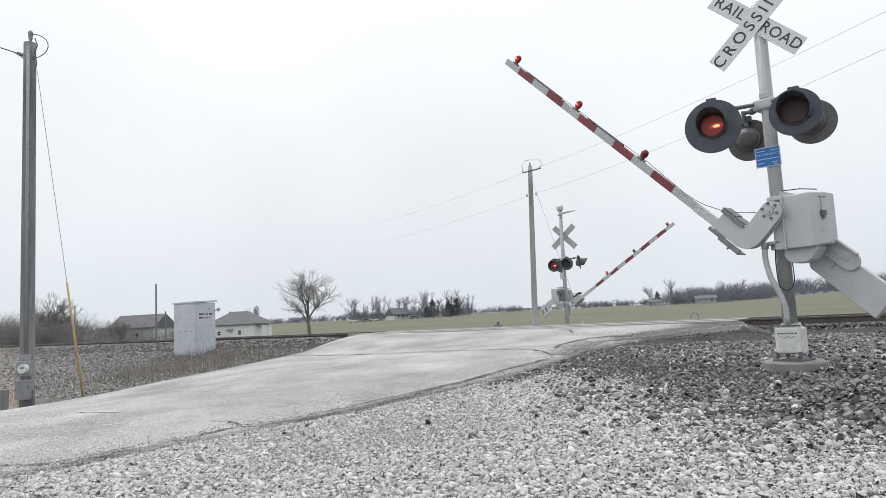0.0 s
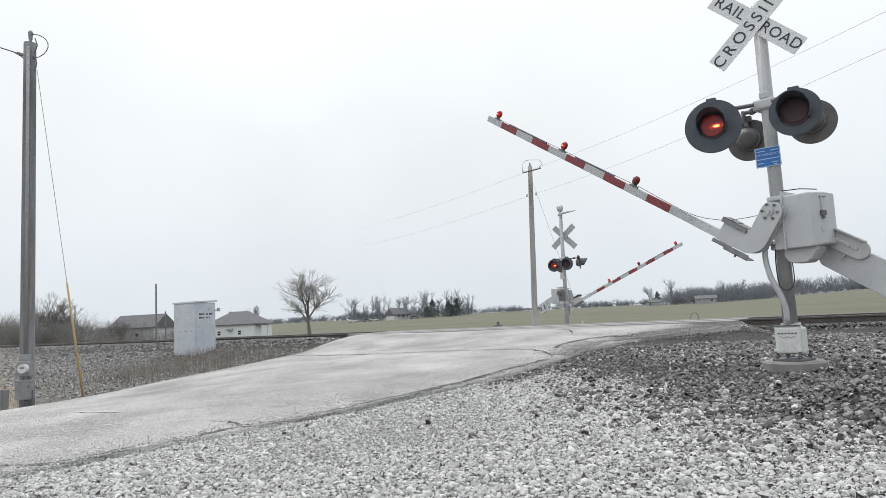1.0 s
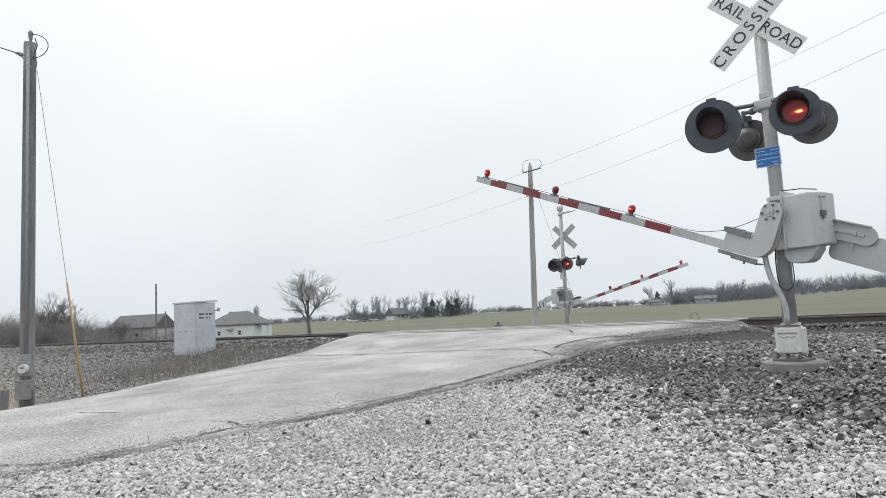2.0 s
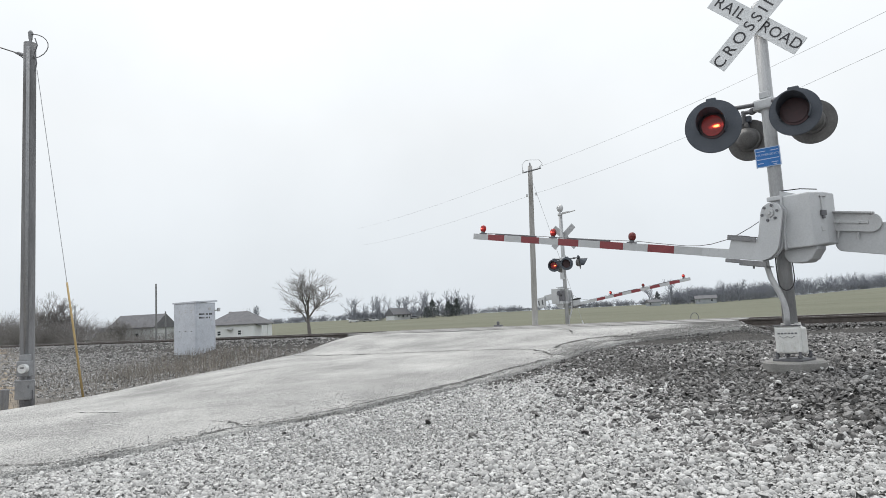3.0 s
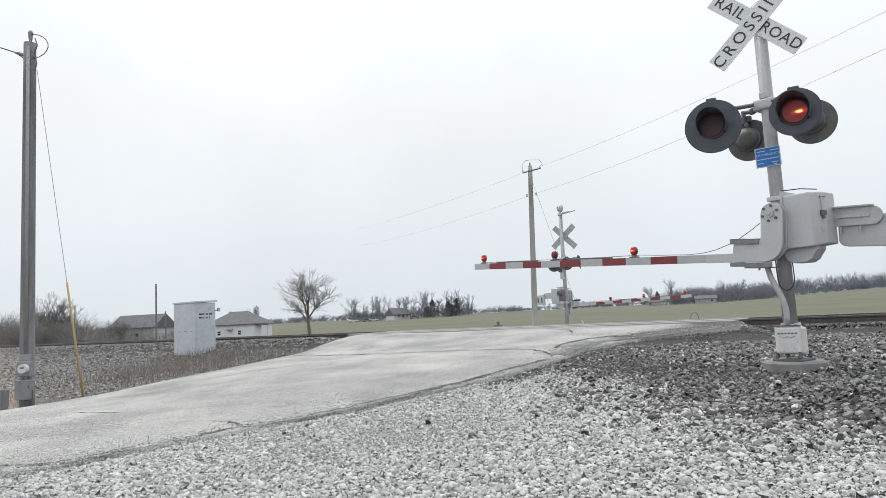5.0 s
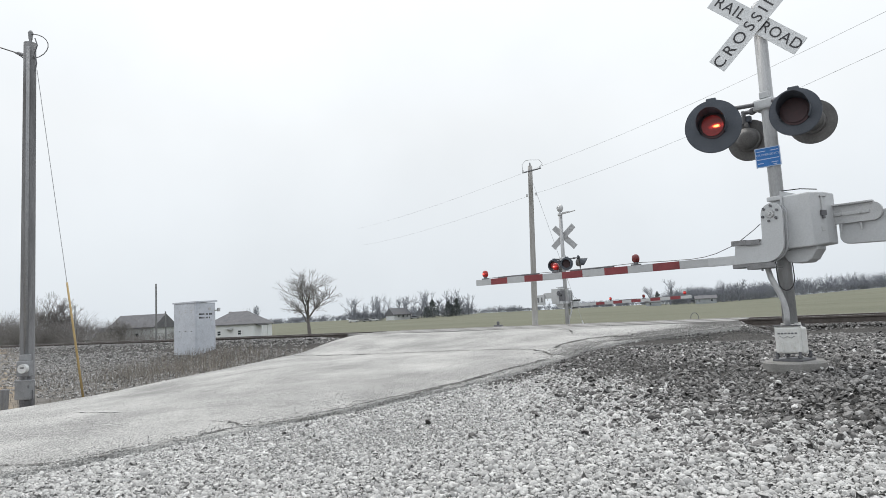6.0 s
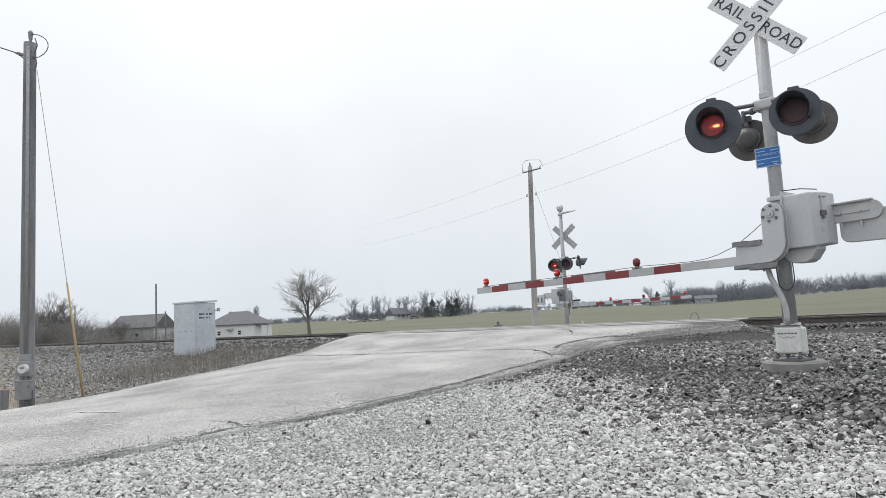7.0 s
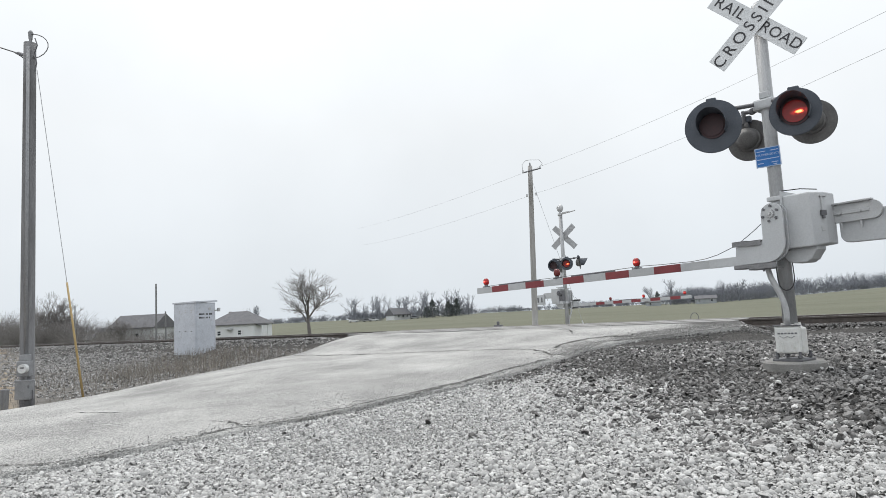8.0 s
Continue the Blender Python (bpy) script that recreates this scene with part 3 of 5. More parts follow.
def crossing_signal(label, sig_pose, top, bell, reach=0.0, lights_at=None, buck=4.12):
    sig = new("crossing_signal")
    tagged(sig, label, "crossing signal", "railroad crossing signals")
    sig.matrix_basis = sig_pose
    moving = {}
    # concrete pad
    bm = bmesh.new()
    rod(bm, (0, 0, -0.35), (0, 0, 0.03), 0.345, 0.335, 36)
    rod(bm, (0, 0, 0.03), (0, 0, 0.05), 0.335, 0.31, 36)
    part("foundation", bm, M_CONCRETE, sig, "round weathered concrete pad")
    # cast base with junction box
    bm = bmesh.new()
    box(bm, -0.17, 0.17, -0.17, 0.17, 0.05, 0.075, 0.006)
    for sx in (-1, 1):
        for sy in (-1, 1):
            rod(bm, (0.13 * sx, 0.13 * sy, 0.05), (0.13 * sx, 0.13 * sy, 0.16), 0.016, 0.016, 8)
            rod(bm, (0.13 * sx, 0.13 * sy, 0.09), (0.13 * sx, 0.13 * sy, 0.115), 0.03, 0.03, 6)
    part("anchor_plate", bm, M_DARKSTEEL, sig, "dark anchor plate and bolts")
    bm = bmesh.new()
    box(bm, -0.115, 0.135, -0.11, 0.13, 0.13, 0.43, 0.02)
    rod(bm, (0, 0, 0.42), (0, 0, 0.47), 0.125, 0.105, 24)
    for a in range(4):
        rod(bm, (0.10 * math.cos(a * 1.571 + 0.78), 0.10 * math.sin(a * 1.571 + 0.78), 0.44), (0.10 * math.cos(a * 1.571 + 0.78), 0.10 * math.sin(a * 1.571 + 0.78), 0.485), 0.02, 0.02, 6)
    body = part("junction_box", bm, M_CASTWHITE, sig, "cream cast junction box with bolted lid", False)
    bm = bmesh.new()
    box(bm, -0.145, 0.125, -0.165, -0.11, 0.14, 0.445, 0.022)
    box(bm, -0.15, 0.13, -0.15, -0.105, 0.425, 0.452, 0.008)
    for x in (-0.07, 0.05):
        box(bm, x - 0.008, x + 0.008, -0.182, -0.16, 0.15, 0.27, 0.004)
    part("box_lid", bm, M_CASTWHITE, body)
    bm = bmesh.new()
    box(bm, -0.158, 0.138, -0.172, -0.10, 0.453, 0.463, 0.003)
    part("lid_gasket", bm, M_DARKSTEEL, body)
    body.rotation_euler = (0, 0, radians(11))
    bm = bmesh.new()
    for i in range(6):
        box(bm, -0.11 + i * 0.036, -0.086 + i * 0.036, -0.168, -0.1655, 0.36, 0.378)
    tube(bm, [(-0.09, -0.167, 0.34), (-0.05, -0.167, 0.315), (-0.01, -0.167, 0.335), (0.03, -0.167, 0.315), (0.07, -0.167, 0.34)], 0.003, 5)
    part("cast_marking", bm, M_DARKSTEEL, body)
    # mast
    bm = bmesh.new()
    rod(bm, (-0.004, 0, 0.45), (-0.017, 0, top), 0.079, 0.072, 28)
    part("mast", bm, M_MAST, sig, "galvanised steel mast", True)
    bm = bmesh.new()
    rod(bm, (0, 0, top), (0, 0, top + 0.04), 0.07, 0.05, 20)
    if bell:
        rod(bm, (0, 0, top + 0.02), (0, 0, top + 0.14), 0.03, 0.03, 10)
        rod(bm, (0, -0.03, top + 0.27), (0, 0.05, top + 0.27), 0.165, 0.11, 28)
        rod(bm, (0, 0.05, top + 0.27), (0, 0.12, top + 0.27), 0.10, 0.06, 20)
    part("bell" if bell else "mast_cap", bm, M_GALV, sig)
    if bell:
        bm = bmesh.new()
        rod(bm, (-0.05, 0, top + 0.02), (-0.78, 0, top + 0.07), 0.022, 0.02, 8)
        box(bm, -0.5, -0.14, -0.05, 0.05, top + 0.03, top + 0.085, 0.006)
        rod(bm, (0, 0, top - 0.02), (0, 0, top + 0.06), 0.095, 0.095, 14)
        part("top_bracket", bm, M_GALV, sig)
    # crossbuck
    for name, words, lean, bx, yaw in (("crossbuck_blade", ("RAIL", "ROAD"), 42.5, -0.012, 23), ("crossbuck_blade", ("CROSSING",), -44.8, -0.046, 21)):
        bm = bmesh.new()
        box(bm, -0.61, 0.61, -0.004, 0.004, -0.114, 0.114, 0.0015)
        if words[0] == "RAIL":
            rod(bm, (0.05, -0.004, -0.06), (0.05, -0.008, -0.06), 0.012, 0.012, 10)
            rod(bm, (-0.05, -0.004, 0.06), (-0.05, -0.008, 0.06), 0.012, 0.012, 10)
        bm.normal_update()
        for f in bm.faces:
            f.material_index = 1 if f.normal.y > 0.7 else 0
        blade = part(name, bm, [M_SHEET_WHITE, M_BLADEBACK], sig, "white crossbuck blade lettered " + "".join(words))
        yy = -0.094 if words[0] == "RAIL" else -0.134
        blade.matrix_basis = pose(bx, yy, buck - (0 if words[0] == "RAIL" else 0.022), 0, lean, yaw)
        stand = pose(0, 0, 0, 90, 0, 0)
        if len(words) == 2:
            lettering("letters", "RAIL", 0.185, M_LETTER, blade, pose(-0.362, -0.0065, 0) @ stand, 1.12)
            lettering("letters", "ROAD", 0.18, M_LETTER, blade, pose(0.345, -0.0065, 0) @ stand, 1.08)
        else:
            lettering("letters", "CROSSING", 0.195, M_LETTER, blade, pose(0, -0.0065, 0) @ stand, 1.42)
    bm = bmesh.new()
    box(bm, -0.04, 0.02, -0.088, -0.05, buck - 0.13, buck + 0.01, 0.004)
    box(bm, -0.095, 0.075, -0.012, 0.012, buck - 0.08, buck - 0.04, 0.003)
    part("crossbuck_clamp", bm, M_GALV, sig)
    # crossarm and lights
    bm = bmesh.new()
    box(bm, -0.15, 0.10, -0.11, 0.11, 3.04, 3.17, 0.025)
    box(bm, -0.06, 0.06, -0.10, -0.06, 3.17, 3.25, 0.008)
    part("crossarm_box", bm, M_ALU, sig, "pale grey junction fitting", False)
    for x, y, z, r, face, yaw in lights_at or LIGHTS:
        bm = bmesh.new()
        sgn = 1 if x > 0 else -1
        zz = z + 0.20
        rod(bm, (0.1 * sgn, y * 0.4, 3.10), (x * 0.72, y * 0.6, 3.11), 0.026, 0.026, 12)
        rod(bm, (x * 0.72, y * 0.6, 3.11), (x, y + 0.1 * face, 3.12), 0.026, 0.026, 12)
        rod(bm, (x, y + 0.1 * face, 3.14), (x, y + 0.1 * face, zz), 0.026, 0.026, 12)
        rod(bm, (x * 0.66, y * 0.5, 3.11), (x * 0.74, y * 0.6, 3.11), 0.042, 0.042, 12)
        part("light_arm", bm, M_DARKSTEEL, sig)
        lamp = signal_light(sig, x, y, z, r, face, yaw)
        moving.setdefault("left" if (x < 0) else "right", []).append(lamp)
    # blue notice
    if not bell:
        bm = bmesh.new()
        box(bm, -0.137, 0.137, -0.004, 0.004, -0.118, 0.118, 0.001)
        plate = part("notice_plate", bm, [M_PALE], sig, "small blue emergency notice with pale border")
        plate.matrix_basis = pose(-0.025, -0.095, 2.455, 0, -1.5, 18)
        bm = bmesh.new()
        box(bm, -0.126, 0.126, -0.0065, -0.0045, -0.107, 0.107)
        part("notice_face", bm, M_BLUE, plate)
        for z, spans in ((0.075, ((-0.115, -0.02), (0.03, 0.12))), (-0.022, ((-0.12, 0.12),)), (-0.07, ((-0.115, -0.05), (0.03, 0.105))), (-0.094, ((0.05, 0.09),))):
            for a, b in spans:
                bm = bmesh.new()
                box(bm, a, b, -0.0075, -0.0066, z - 0.0045, z + 0.0045)
                part("print_line", bm, M_PALE, plate)
        lettering("notice_words", "OR EMERGENCY", 0.034, M_PALE, plate, pose(0, -0.0072, 0.03) @ pose(0, 0, 0, 90, 0, 0), 1.0, 0.0004)
    else:
        bm = bmesh.new()
        box(bm, -0.07, 0.07, 0.06, 0.16, 2.30, 2.56, 0.01)
        part("relay_box", bm, M_ALU, sig)
    # gate mechanism
    bm = bmesh.new()
    out = [(0.13, -0.205), (0.435, -0.205), (0.512, 0.005), (0.512, 0.26), (0.13, 0.26)]
    lo = [bm.verts.new((x, y, 1.33 if x < 0.5 else 1.36)) for x, y in out]
    hi = [bm.verts.new((x, y, 1.945 if y < -0.15 else 1.95)) for x, y in out]
    bm.faces.new(lo[::-1])
    bm.faces.new(hi)
    for i in range(5):
        k = (i + 1) % 5
        bm.faces.new((lo[i], lo[k], hi[k], hi[i]))
    bmesh.ops.recalc_face_normals(bm, faces=bm.faces)
    bmesh.ops.bevel(bm, geom=list(bm.edges), offset=0.018, segments=3, affect="EDGES", profile=0.5)
    case = part("gate_mechanism", bm, M_ALU, sig, "pale grey gate motor housing with latch", False)
    bm = bmesh.new()
    box(bm, 0.0, 0.135, -0.20, 0.24, 1.33, 1.92, 0.012)
    box(bm, -0.03, 0.145, -0.235, 0.25, 1.90, 1.955, 0.012)
    box(bm, 0.124, 0.142, -0.235, 0.27, 1.32, 2.00, 0.005)
    slab(bm, [(0.06, 1.335), (0.06, 1.25), (0.10, 1.19), (0.16, 1.165), (0.30, 1.165), (0.36, 1.20), (0.40, 1.26), (0.43, 1.30), (0.43, 1.345)], -0.12, 0.10, 0, 0.012)
    box(bm, -0.10, 0.10, -0.10, 0.10, 1.34, 1.42, 0.012)
    part("mechanism_frame", bm, M_ALU, case)
    bm = bmesh.new()
    lm = pose(0.497, -0.035, 0, 0, 0, -20.1)
    box(bm, 0.0, 0.012, -0.045, 0.05, 1.89, 1.905, 0.002, m=lm)
    box(bm, 0.0, 0.014, -0.03, -0.015, 1.74, 1.90, 0.003, m=lm)
    part("hasp", bm, M_GALV, case, "steel hasp")
    bm = bmesh.new()
    box(bm, 0.0, 0.03, -0.05, 0.02, 1.675, 1.735, 0.004, m=lm)
    rod(bm, lm @ Vector((0.015, -0.015, 1.64)), lm @ Vector((0.015, -0.015, 1.68)), 0.016, 0.016, 10)
    part("padlock", bm, M_DARKSTEEL, case, "steel padlock")
    bm = bmesh.new()
    box(bm, 0.0, 0.006, -0.05, 0.0, 1.50, 1.55, 0.003, m=lm)
    part("rating_plate", bm, M_GALV, case)
    bm = bmesh.new()
    tube(bm, [(0.13, -0.2, 2.005), (0.3, -0.1, 2.01), (0.42, 0.05, 1.995)], 0.006, 6)
    part("lid_seal", bm, M_CABLE, case)
    bm = bmesh.new()
    box(bm, 0.17, 0.47, 0.262, 0.275, 1.40, 1.90, 0.006)
    box(bm, 0.20, 0.44, 0.275, 0.285, 1.62, 1.86, 0.006)
    part("rear_cover", bm, M_GALV, case, "bolted rear cover")
    bm = bmesh.new()
    box(bm, -0.06, 0.12, 0.12, 0.25, 1.44, 1.86, 0.01)
    part("bearing_block", bm, M_DARKSTEEL, case)
    # conduit and loop of cable down to the base
    bm = bmesh.new()
    pts = [(-0.13, -0.17, 1.40), (-0.14, -0.17, 1.28), (-0.13, -0.17, 1.167), (-0.098, -0.17, 1.024), (-0.06, -0.16, 0.925), (-0.021, -0.15, 0.834), (0.006, -0.14, 0.74), (0.022, -0.13, 0.649), (0.02, -0.12, 0.56), (0.012, -0.11, 0.45)]
    tube(bm, pts, 0.032, 12)
    rod(bm, (-0.13, -0.17, 1.36), (-0.13, -0.17, 1.42), 0.042, 0.042, 12)
    box(bm, -0.16, 0.06, -0.20, -0.06, 1.40, 1.44, 0.01)
    part("conduit", bm, M_GALV, sig, "flexible grey conduit", True)
    bm = bmesh.new()
    tube(bm, [(-0.03, -0.13, 1.35), (-0.04, -0.13, 1.22), (-0.04, -0.13, 1.11), (-0.034, -0.13, 0.99), (-0.02, -0.13, 0.92), (0.008, -0.13, 0.877), (0.044, -0.13, 0.861), (0.09, -0.13, 0.87), (0.124, -0.13, 0.903), (0.146, -0.13, 0.95), (0.153, -0.13, 1.01), (0.145, -0.12, 1.12), (0.13, -0.10, 1.22)], 0.007, 6)
    part("cable_loop", bm, M_CABLE, sig)
    # ---- gate arm, its space centred on the shaft
    L = 5.222 + reach
    bm = bmesh.new()
    # curved bracket plate, wide at the shaft, bending out to the arm
    outer = arc(0.015, -0.005, 0.125, 0, 180, 14) + [(-0.115, -0.25)] + arc(-0.195, -0.255, 0.08, 0, -90, 6) + [(-0.445, -0.338), (-0.475, -0.556), (-0.14, -0.556)] + arc(-0.09, -0.335, 0.222, -90, 0, 9)
    slab(bm, outer, -0.06, -0.035, 0, 0.004)
    slab(bm, outer, 0.035, 0.06, 0, 0.004)
    slab(bm, [(-0.44, -0.36), (-0.20, -0.36), (-0.12, -0.34), (-0.08, -0.52), (-0.46, -0.54)], -0.036, 0.036, 0)
    arm = part("gate_arm", bm, M_ALU, sig, "lowering striped gate arm on curved grey bracket")
    arm.location = PIVOT
    bm = bmesh.new()
    rod(bm, (0, -0.08, 0), (0, 0.62, 0), 0.045, 0.045, 20)
    rod(bm, (0, -0.075, 0), (0, -0.06, 0), 0.05, 0.05, 24)
    rod(bm, (0, -0.10, 0), (0, -0.075, 0), 0.022, 0.02, 6)
    part("shaft", bm, M_GALV, arm)
    for k in range(6):
        a = k * math.pi / 3 + 0.35
        bm = bmesh.new()
        rod(bm, (0.088 * math.cos(a), -0.078, 0.088 * math.sin(a)), (0.088 * math.cos(a), -0.058, 0.088 * math.sin(a)), 0.016, 0.016, 6)
        part("bolt", bm, M_DARKSTEEL, arm)
    # angle irons above and below the plate
    for x0, x1, z0, z1 in ((-0.48, -0.30, -0.337, -0.275), (-0.302, -0.135, -0.345, -0.283)):
        bm = bmesh.new()
        box(bm, x0, x1, -0.085, -0.062, z0, z1, 0.004)
        box(bm, x0, x1, -0.085, 0.11, z1 - 0.012, z1, 0.004)
        part("arm_clamp", bm, M_CLAMP, arm, "grey steel angle clamp")
    for x0, x1, z0, z1 in ((-0.485, -0.308, -0.604, -0.558), (-0.31, 0.015, -0.628, -0.562)):
        bm = bmesh.new()
        box(bm, x0, x1, -0.082, -0.064, z0, z1, 0.004)
        box(bm, x0, x1, -0.082, 0.11, z0, z0 + 0.012, 0.004)
        part("arm_clamp", bm, M_CLAMP, arm, "grey steel angle clamp")
    bm = bmesh.new()
    rod(bm, (-0.14, -0.06, -0.655), (-0.14, -0.06, -0.60), 0.012, 0.012, 8)
    part("clamp_bolt", bm, M_DARKSTEEL, arm)
    edges = [L] + [L - 0.386 - 0.401 * k for k in range(11)]
    for k in range(11):
        bm = bmesh.new()
        a, b = edges[k], edges[k + 1]
        box(bm, -a, -b, -0.022, 0.022, -0.549, -0.447, 0.003)
        part("stripe", bm, M_SHEET_RED if k % 2 else M_ARM_WHITE, arm)
    bm = bmesh.new()
    box(bm, -edges[11], -0.40, -0.026, 0.026, -0.553, -0.445, 0.003)
    for s in (0.62, 0.74):
        for z in (-0.465, -0.532):
            rod(bm, (-s, -0.032, z), (-s, -0.02, z), 0.011, 0.011, 6)
    part("arm_butt", bm, M_ALU, arm)
    lights = [gate_light(arm, L - d, d < 1) for d in (0.227, 1.863, 3.32)]
    bm = bmesh.new()
    cable = [(-L + 0.25, 0, -0.434), (-L + 0.9, -0.01, -0.427), (-L + 1.75, 0, -0.428), (-L + 1.95, 0, -0.428), (-L + 2.8, 0, -0.424), (-L + 3.42, 0, -0.415), (-1.5, 0, -0.428), (-1.044, -0.03, -0.438), (-0.856, -0.03, -0.425), (-0.702, -0.03, -0.396), (-0.499, -0.04, -0.330), (-0.41, -0.04, -0.29), (-0.328, -0.05, -0.243), (-0.22, -0.05, -0.175), (-0.121, -0.05, -0.104)]
    tube(bm, cable, 0.0045, 6)
    part("arm_cable", bm, M_DARKSTEEL, arm)
    for a, b in ((L - 0.55, L - 1.5), (L - 2.15, L - 2.95)):
        bm = bmesh.new()
        box(bm, -a, -b, -0.012, 0.012, -0.447, -0.424, 0.003)
        part("cable_clip", bm, M_DARKSTEEL, arm)
    # counterweight side
    bm = bmesh.new()
    bar = [(0.05, 0.075), (0.80, 0.085)] + arc(0.84, -0.02, 0.105, 80, -80, 8) + [(0.05, -0.13)]
    slab(bm, bar, 0.47, 0.50, 0, 0.004)
    box(bm, 0.15, 0.86, 0.43, 0.50, 0.08, 0.10, 0.004)
    box(bm, 0.42, 0.82, 0.455, 0.475, -0.035, 0.0, 0.004)
    for x in (0.52, 0.72):
        rod(bm, (x, 0.44, -0.017), (x, 0.48, -0.017), 0.022, 0.022, 6)
        rod(bm, (x, 0.47, -0.21), (x, 0.47, -0.13), 0.011, 0.011, 8)
    bmesh.ops.translate(bm, verts=bm.verts, vec=(0.02, 0, -0.04))
    part("counterweight_bar", bm, M_GALV, arm)
    bm = bmesh.new()
    plate_out = arc(0.56, -0.24, 0.09, 180, 270, 5) + [(1.40, -0.35), (1.40, 0.02), (0.98, 0.02), (0.47, -0.02)]
    if bell:
        plate_out = [(0.80, -0.33), (1.16, -0.33), (1.16, 0.06), (0.80, 0.06)]
    slab(bm, plate_out, 0.51, 0.60, 0, 0.008)
    bmesh.ops.translate(bm, verts=bm.verts, vec=(0.03, 0, -0.065))
    weight = part("counterweight", bm, M_ALU, arm, "heavy pale grey counterweight plate")
    for x in (0.90, 1.10) if bell else ():
        bm = bmesh.new()
        box(bm, x, x + 0.07, 0.601, 0.606, -0.30, -0.10, 0.002)
        part("slot", bm, M_DARKSTEEL, weight)
    bm = bmesh.new()
    rod(bm, (0, 0.50, 0), (0, 0.63, 0), 0.10, 0.09, 22)
    rod(bm, (0, 0.63, 0), (0, 0.66, 0), 0.045, 0.04, 12)
    part("shaft_hub", bm, M_DARKSTEEL, arm)
    return sig, arm, moving, lights


# ---------------------------------------------------------------- the place
ground = build_ground()
road = build_road()
track = build_track()
near_signal, near_arm, near_lamps, near_gate_lights = crossing_signal(
    "silver railroad crossing signal on a gravel shoulder, gate lowering", pose(4.01, 7.85, 0.74, 0, 0, ROAD_TURN - 90), 4.35, False)
far_signal, far_arm, far_lamps, far_gate_lights = crossing_signal(
    "distant silver crossing signal with bell, beyond the track", pose(4.74, 26.4, 0.42, 0, 0, ROAD_TURN + 90), 4.87, True, 0.085,
    ((-0.52, -0.40, 2.92, 0.255, 1, -46), (0.37, -0.28, 2.85, 0.255, 1, 2), (-0.36, 0.22, 2.88, 0.25, -1, 33), (0.30, 0.22, 2.87, 0.25, -1, 30)), 4.0)
for pts, w in ((((2.65, 7.65), (2.74, 7.45), (2.78, 7.1), (2.95, 6.95)), 0.035),
               (((0.5, 7.6), (0.8, 7.25), (1.1, 7.08), (1.6, 7.1), (2.2, 7.08), (2.8, 7.06)), 0.03),
               (((2.9, 6.98), (3.4, 6.88), (3.9, 6.82), (4.5, 6.86), (5.2, 6.9), (5.7, 6.92), (6.4, 7.1), (7.1, 7.28), (7.8, 7.42), (8.2, 7.5)), 0.05),
               (((8.2, 7.55), (8.7, 8.2), (9.05, 8.9), (8.84, 9.9), (8.5, 11.1), (8.1, 12.6), (7.6, 14.2), (7.35, 15.5)), 0.045),
               (((9.3, 8.5), (9.7, 8.8), (10.2, 9.0), (10.8, 8.95), (11.1, 8.7), (11.15, 8.2), (10.9, 7.9)), 0.07),
               (((11.3, 9.8), (11.9, 10.4), (12.3, 11.6), (12.2, 12.6)), 0.03)):
    road_crack(road, pts, w * 1.5, 3)
# pale scrapes left on the asphalt
for pts, w in ((((1.58, 8.83), (1.85, 8.68), (2.12, 8.55)), 0.04), (((1.66, 8.6), (1.9, 8.52), (2.14, 8.45)), 0.05), (((1.72, 10.6), (2.0, 10.0), (2.2, 9.55)), 0.07), (((1.3, 9.3), (1.6, 9.0)), 0.04)):
    road_crack(road, pts, w * 0.9, 9, "scrape", M_SCRAPE)


def gz(x, y):
    return float(ground_height(np.float64(x), np.float64(y)))


# ---------------------------------------------------------------- loose stone
PHI = (1 + 5 ** 0.5) / 2
ICO_V = np.array([(-1, PHI, 0), (1, PHI, 0), (-1, -PHI, 0), (1, -PHI, 0), (0, -1, PHI), (0, 1, PHI), (0, -1, -PHI), (0, 1, -PHI), (PHI, 0, -1), (PHI, 0, 1), (-PHI, 0, -1), (-PHI, 0, 1)]) / math.hypot(1, PHI)
ICO_F = np.array([(0, 11, 5), (0, 5, 1), (0, 1, 7), (0, 7, 10), (0, 10, 11), (1, 5, 9), (5, 11, 4), (11, 10, 2), (10, 7, 6), (7, 1, 8), (3, 9, 4), (3, 4, 2), (3, 2, 6), (3, 6, 8), (3, 8, 9), (4, 9, 5), (2, 4, 11), (6, 2, 10), (8, 6, 7), (9, 8, 1)])
OCT_V = np.array([(1, 0, 0), (-1, 0, 0), (0, 1, 0), (0, -1, 0), (0, 0, 1), (0, 0, -1)], float)
OCT_F = np.array([(0, 2, 4), (2, 1, 4), (1, 3, 4), (3, 0, 4), (2, 0, 5), (1, 2, 5), (3, 1, 5), (0, 3, 5)])


